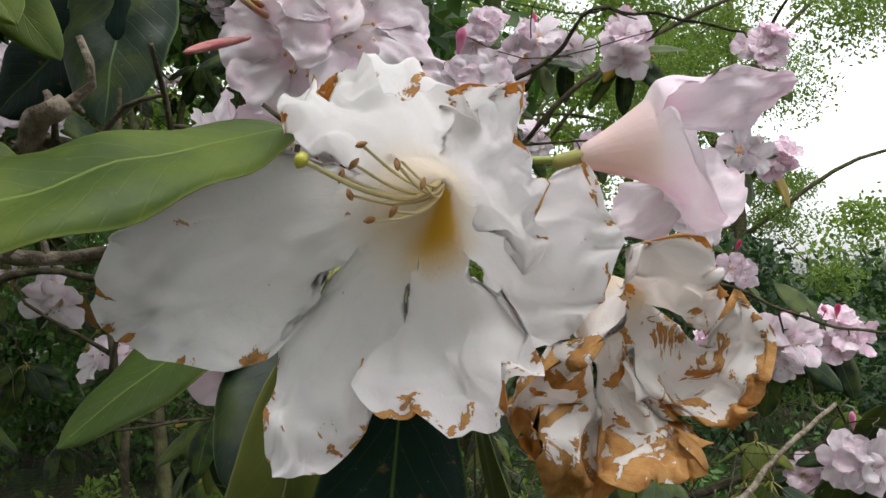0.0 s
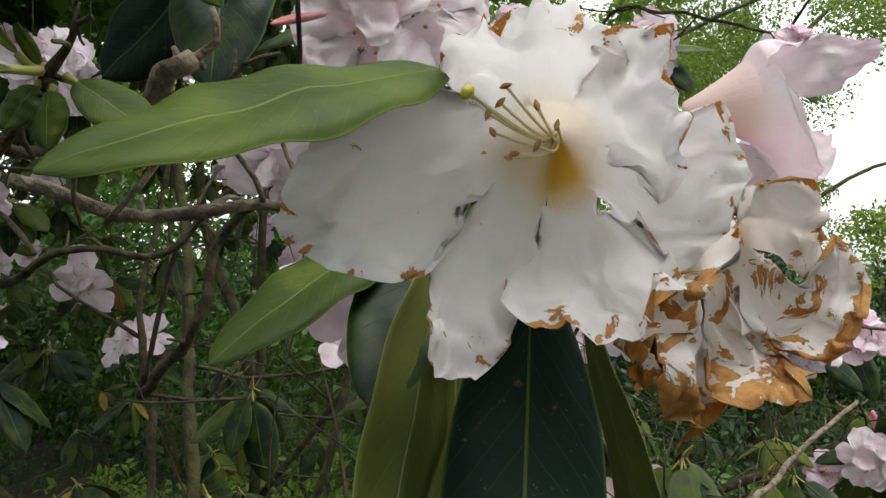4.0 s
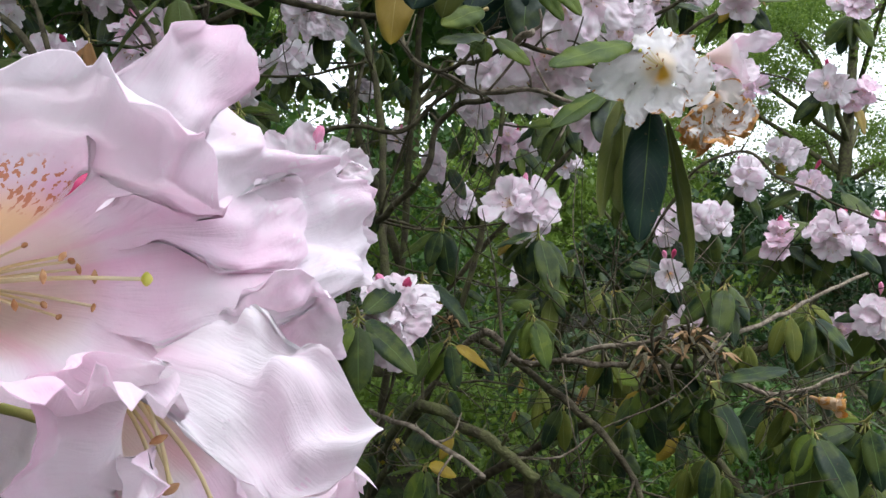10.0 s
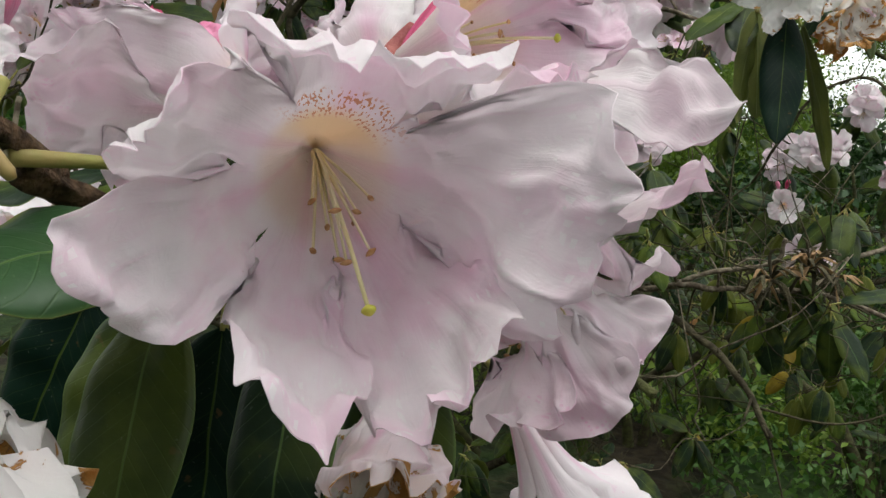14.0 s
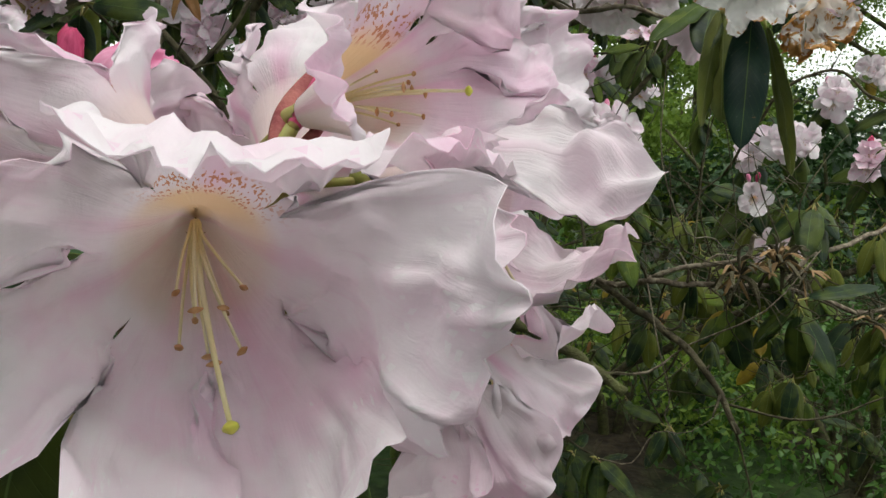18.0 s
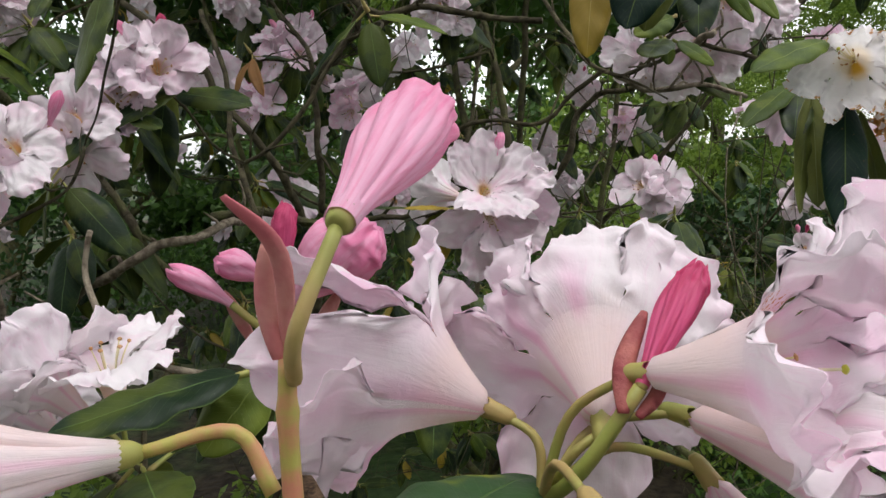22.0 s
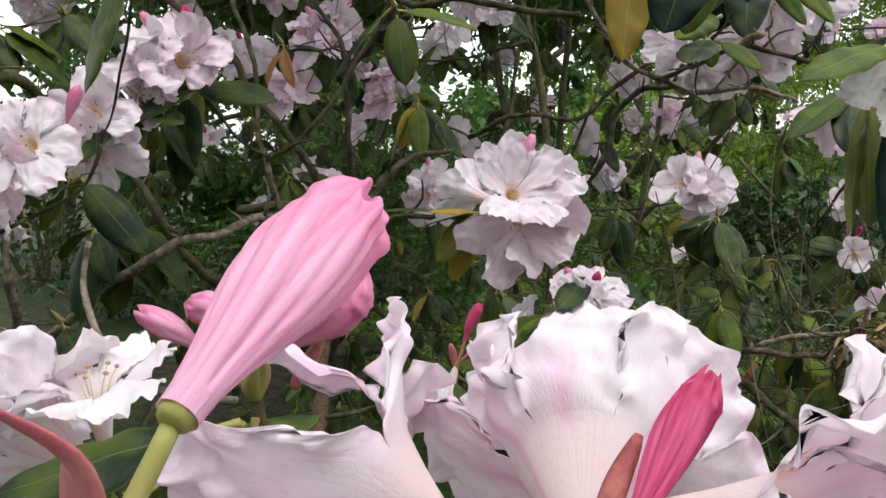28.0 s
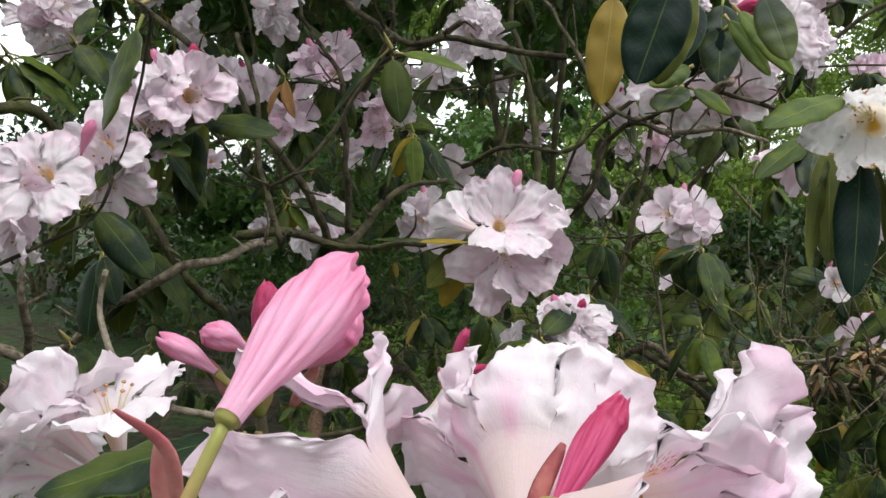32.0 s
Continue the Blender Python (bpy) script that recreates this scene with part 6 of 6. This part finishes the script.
bud(tq, (-0.328, 0.282, 1.330), (-0.290, 0.278, 1.354), 92, bud_red, 0.0062, hub_q, "deep pink bud", 24, 16, pedicel_red)
scale_leaf(tq, hub_q, (-0.343, 0.279, 1.343), 0.008, bract_red, 8)
flower(tq, (-0.338, 0.285, 1.320), (-0.344, 0.278, 1.296), 93, petal_mid, "", 0.065, hub_q, flare=40, ruffle=0.8, notch=0.3, detail=0, stamens=4)
whorl(tq, hub_q, (0, -0.5, 0.6), 4, random.Random(5), 0.8)
lead_back(hub_q, (0, -0.5, 0.6), random.Random(6))
scatter([((-0.256, 1.859, 1.666), 3, 1, 5), ((-0.278, 1.652, 1.692), 2, 0, 5), ((-0.527, 1.907, 1.632), 2, 0, 4), ((0.205, 1.220, 1.280), 2, 1, 5), ((-0.427, 1.908, 1.790), 3, 1, 5), ((-0.095, 1.386, 1.732), 2, 1, 4), ((-0.862, 1.544, 1.858), 3, 0, 5)], 520)
scatter([((0.114, 2.242, 1.984), 4, 1, 4), ((0.276, 2.086, 1.937), 3, 0, 4), ((0.142, 1.337, 1.360), 1, 2, 6), ((-1.281, 1.148, 1.794), 3, 0, 4), ((-1.381, 1.121, 1.918), 3, 0, 5)], 540)

# drooping leaf whorls that stand clear of the flowers
for i, (p, n, s) in enumerate((((0.206, 0.969, 1.378), 7, 1.05), ((0.131, 0.899, 1.275), 9, 0.95), ((0.080, 0.937, 1.197), 7, 1.0), ((0.381, 1.154, 1.316), 7, 1.0), ((0.172, 0.854, 1.226), 6, 1.0), ((0.318, 0.830, 1.182), 7, 1.0), ((0.398, 0.846, 1.195), 8, 1.0), ((-0.099, 1.164, 1.373), 6, 1.0), ((-0.438, 0.738, 1.326), 5, 0.9), ((-0.644, 0.864, 1.636), 6, 0.95), ((-0.823, 0.721, 1.503), 6, 1.0), ((-0.844, 0.708, 1.295), 6, 1.0))):
    r = random.Random(600 + i)
    leafy_shoot(p, (r.uniform(-0.4, 0.4), -0.6, 0.7), n, 600 + i, size=s, droop=1.4)
for i, (p, n, s) in enumerate((((-0.686, 0.230, 1.583), 5, 0.9), ((-0.754, 0.183, 1.345), 5, 1.0), ((-0.764, 0.241, 1.443), 6, 1.0), ((-0.763, 0.295, 1.447), 5, 1.0), ((-0.591, 0.754, 1.626), 6, 0.9), ((-0.748, 0.593, 1.701), 4, 0.9), ((-0.122, 1.027, 1.445), 7, 1.0), ((-0.288, 0.963, 1.449), 6, 1.0), ((-0.293, 0.846, 1.357), 6, 1.0), ((-0.105, 0.808, 1.323), 6, 0.9), ((-0.416, 0.289, 1.678), 3, 1.0), ((-0.522, 0.032, 1.670), 2, 1.0))):
    r = random.Random(640 + i)
    leafy_shoot(p, (r.uniform(-0.4, 0.4), -0.6, 0.7), n, 640 + i, size=s, droop=1.2)

for i in range(52):
    r = random.Random(680 + i)
    p = Vector((r.uniform(-0.15, 1.05), r.uniform(0.85, 1.75), r.uniform(0.92, 1.36)))
    leafy_shoot(p, (r.uniform(-0.4, 0.4), -0.6, 0.7), r.choice((4, 5, 6)), 680 + i, label="olive green leaves hanging in a whorl from a thin twig", kinds=olive_kinds, size=r.uniform(0.8, 1.05), droop=1.6)


def dry_head(at, seed, count=16, size=1.0):
    """The dry curled bracts and stalks of a spent flower head."""
    r = random.Random(seed)
    at = Vector(at)
    t = thing("dry_seed_head", at, "dry brown curled stalks of a spent flower head", "seed head", "dry seed heads")
    for i in range(count):
        d = Vector((r.gauss(0, 1), r.gauss(0, 0.7), r.gauss(0.1, 0.7))).normalized()
        end = at + d * r.uniform(0.02, 0.045) * size + Vector((0, 0, -0.008))
        mid = at.lerp(end, 0.5) + Vector((r.gauss(0, 0.004), r.gauss(0, 0.004), 0.010 * size))
        scale_leaf(t, at, end, r.uniform(0.003, 0.006) * size, bark if i % 3 else leaf_brown, i, (mid - at.lerp(end, 0.5)))
    lead_back(at, (0, -0.5, 0.6), r)
    return t


dry_head((0.139, 0.850, 1.280), 1, 34, 1.35)
dry_head((0.181, 0.878, 1.262), 2, 18)
dry_head((0.085, 0.835, 1.262), 3, 26, 1.3)
dry_head((0.300, 0.928, 1.182), 4, 16)
dry_head((-0.253, 0.908, 1.276), 5, 16)
dead = thing("dead_flower", (0.343, 0.938, 1.203), "withered tan flower caught on a twig", "flower")
part("corolla", corolla_mesh(90, petal_dead, 0.06, 0.03, flare=20, ruffle=0.6, crumple=0.8, cols=9, rows=14, skin=petal_dead), dead, frame_along(Vector((0.338, 0.937, 1.202)), (0.9, -0.3, -0.2)))

# the rest of the shrub: shoots and trusses filling its body
fill = random.Random(77)
for i in range(400):
    x = fill.uniform(-2.7, 1.5)
    y = fill.uniform(1.5, 3.1)
    z = fill.uniform(0.4, 3.2)
    if x > 0.1 and z > 1.25:
        continue
    d = (fill.uniform(-0.5, 0.5), -0.6, fill.uniform(0.2, 0.9))
    if i % 4 == 0 and z > 1.25:
        truss((x, y, z), d, fill.choice((3, 4, 4, 5)), 700 + i, LABELS[i % 3], kinds=far_corollas, buds=fill.choice((0, 0, 1)), leaves=5, detail=False)
    elif y > 1.95:
        n = fill.choice((5, 6, 7))
        whorl(None, (x, y, z), d, n, random.Random(700 + i), 1.1, None, 1.1)
        lead_back((x, y, z), d, random.Random(700 + i))
    else:
        leafy_shoot((x, y, z), d, fill.choice((5, 6, 7)), 700 + i, droop=1.1, size=1.1)
for i in range(70):
    p = (fill.uniform(-1.2, 1.0), fill.uniform(0.95, 1.9), fill.uniform(0.45, 1.12))
    leafy_shoot(p, (fill.uniform(-0.5, 0.5), -0.5, fill.uniform(0.2, 0.9)), fill.choice((5, 6, 7)), 1100 + i, droop=1.3)

deep = random.Random(78)
for i in range(110):
    p = (deep.uniform(-2.4, 0.05), deep.uniform(2.0, 3.2), deep.uniform(1.5, 3.1))
    whorl(None, p, (deep.uniform(-0.5, 0.5), -0.6, deep.uniform(0.2, 0.9)), 7, deep, 1.1, None, 1.1)

tagged(part("far_leaves", joined("far_leaves", bulk), shrub, None, "dark green leaves deep in the shrub"), kind="stuff")

# bare twigs all through it
low = [(p.copy(), w) for p, w in wood if p.x > -0.4 and 0.8 < p.z < 1.4 and p.y > 0.7]
for i in range(190):
    p, w = fill.choice(low)
    d = Vector((fill.gauss(0.1, 0.8), fill.gauss(-0.1, 0.4), fill.gauss(0.05, 0.45))).normalized()
    long = fill.uniform(0.10, 0.34)
    q = p + d * long * 0.5 + Vector((fill.gauss(0, 0.03), fill.gauss(0, 0.03), fill.gauss(0, 0.03)))
    e = p + d * long + Vector((fill.gauss(0, 0.05), fill.gauss(0, 0.05), fill.gauss(0.02, 0.05)))
    q2 = q.lerp(e, 0.5) + Vector((fill.gauss(0, 0.022), fill.gauss(0, 0.022), fill.gauss(0, 0.022)))
    part("twig", tube_mesh("twig", [p, p.lerp(q, 0.5) + Vector((fill.gauss(0, 0.016), fill.gauss(0, 0.016), fill.gauss(0, 0.016))), q, q2, e], (min(w * 0.55, 0.0024), 0.0008), bark if i % 3 else bark_pale, 5, 3, 0.25), shrub)
nodes = [(p.copy(), w) for p, w in wood if p.y > 0.9]
for i in range(760):
    p, w = fill.choice(nodes)
    d = Vector((fill.gauss(0, 0.7), fill.gauss(0.1, 0.5), fill.gauss(0.45, 0.5))).normalized()
    long = fill.uniform(0.15, 0.5)
    q = p + d * long * 0.5 + Vector((fill.gauss(0, 0.04), fill.gauss(0, 0.04), fill.gauss(0, 0.04)))
    e = p + d * long + Vector((fill.gauss(0, 0.06), fill.gauss(0, 0.06), fill.gauss(0.03, 0.05)))
    if e.x > 0.15 and e.z > 1.3:
        continue
    me = tube_mesh("twig", [p, q, e], (min(w * 0.7, 0.0040), 0.0010), bark, 5, 4, 0.35)
    part("twig", me, shrub)

# a canopy of leaves added over the shrub to darken its interior
shade_roof = []
for i in range(260):
    shade_roof.append((fill.uniform(-3.2, -0.1), fill.uniform(0.35, 4.2), fill.uniform(2.3, 3.5), fill.uniform(0.2, 0.42)))
rv, rf = leaf_cloud(np.random.default_rng(9), shade_roof, 17000, 0.11, 0.5)
tagged(part("crown", cloud_mesh("crown", rv, rf, foliage_mid), shrub), kind="stuff")
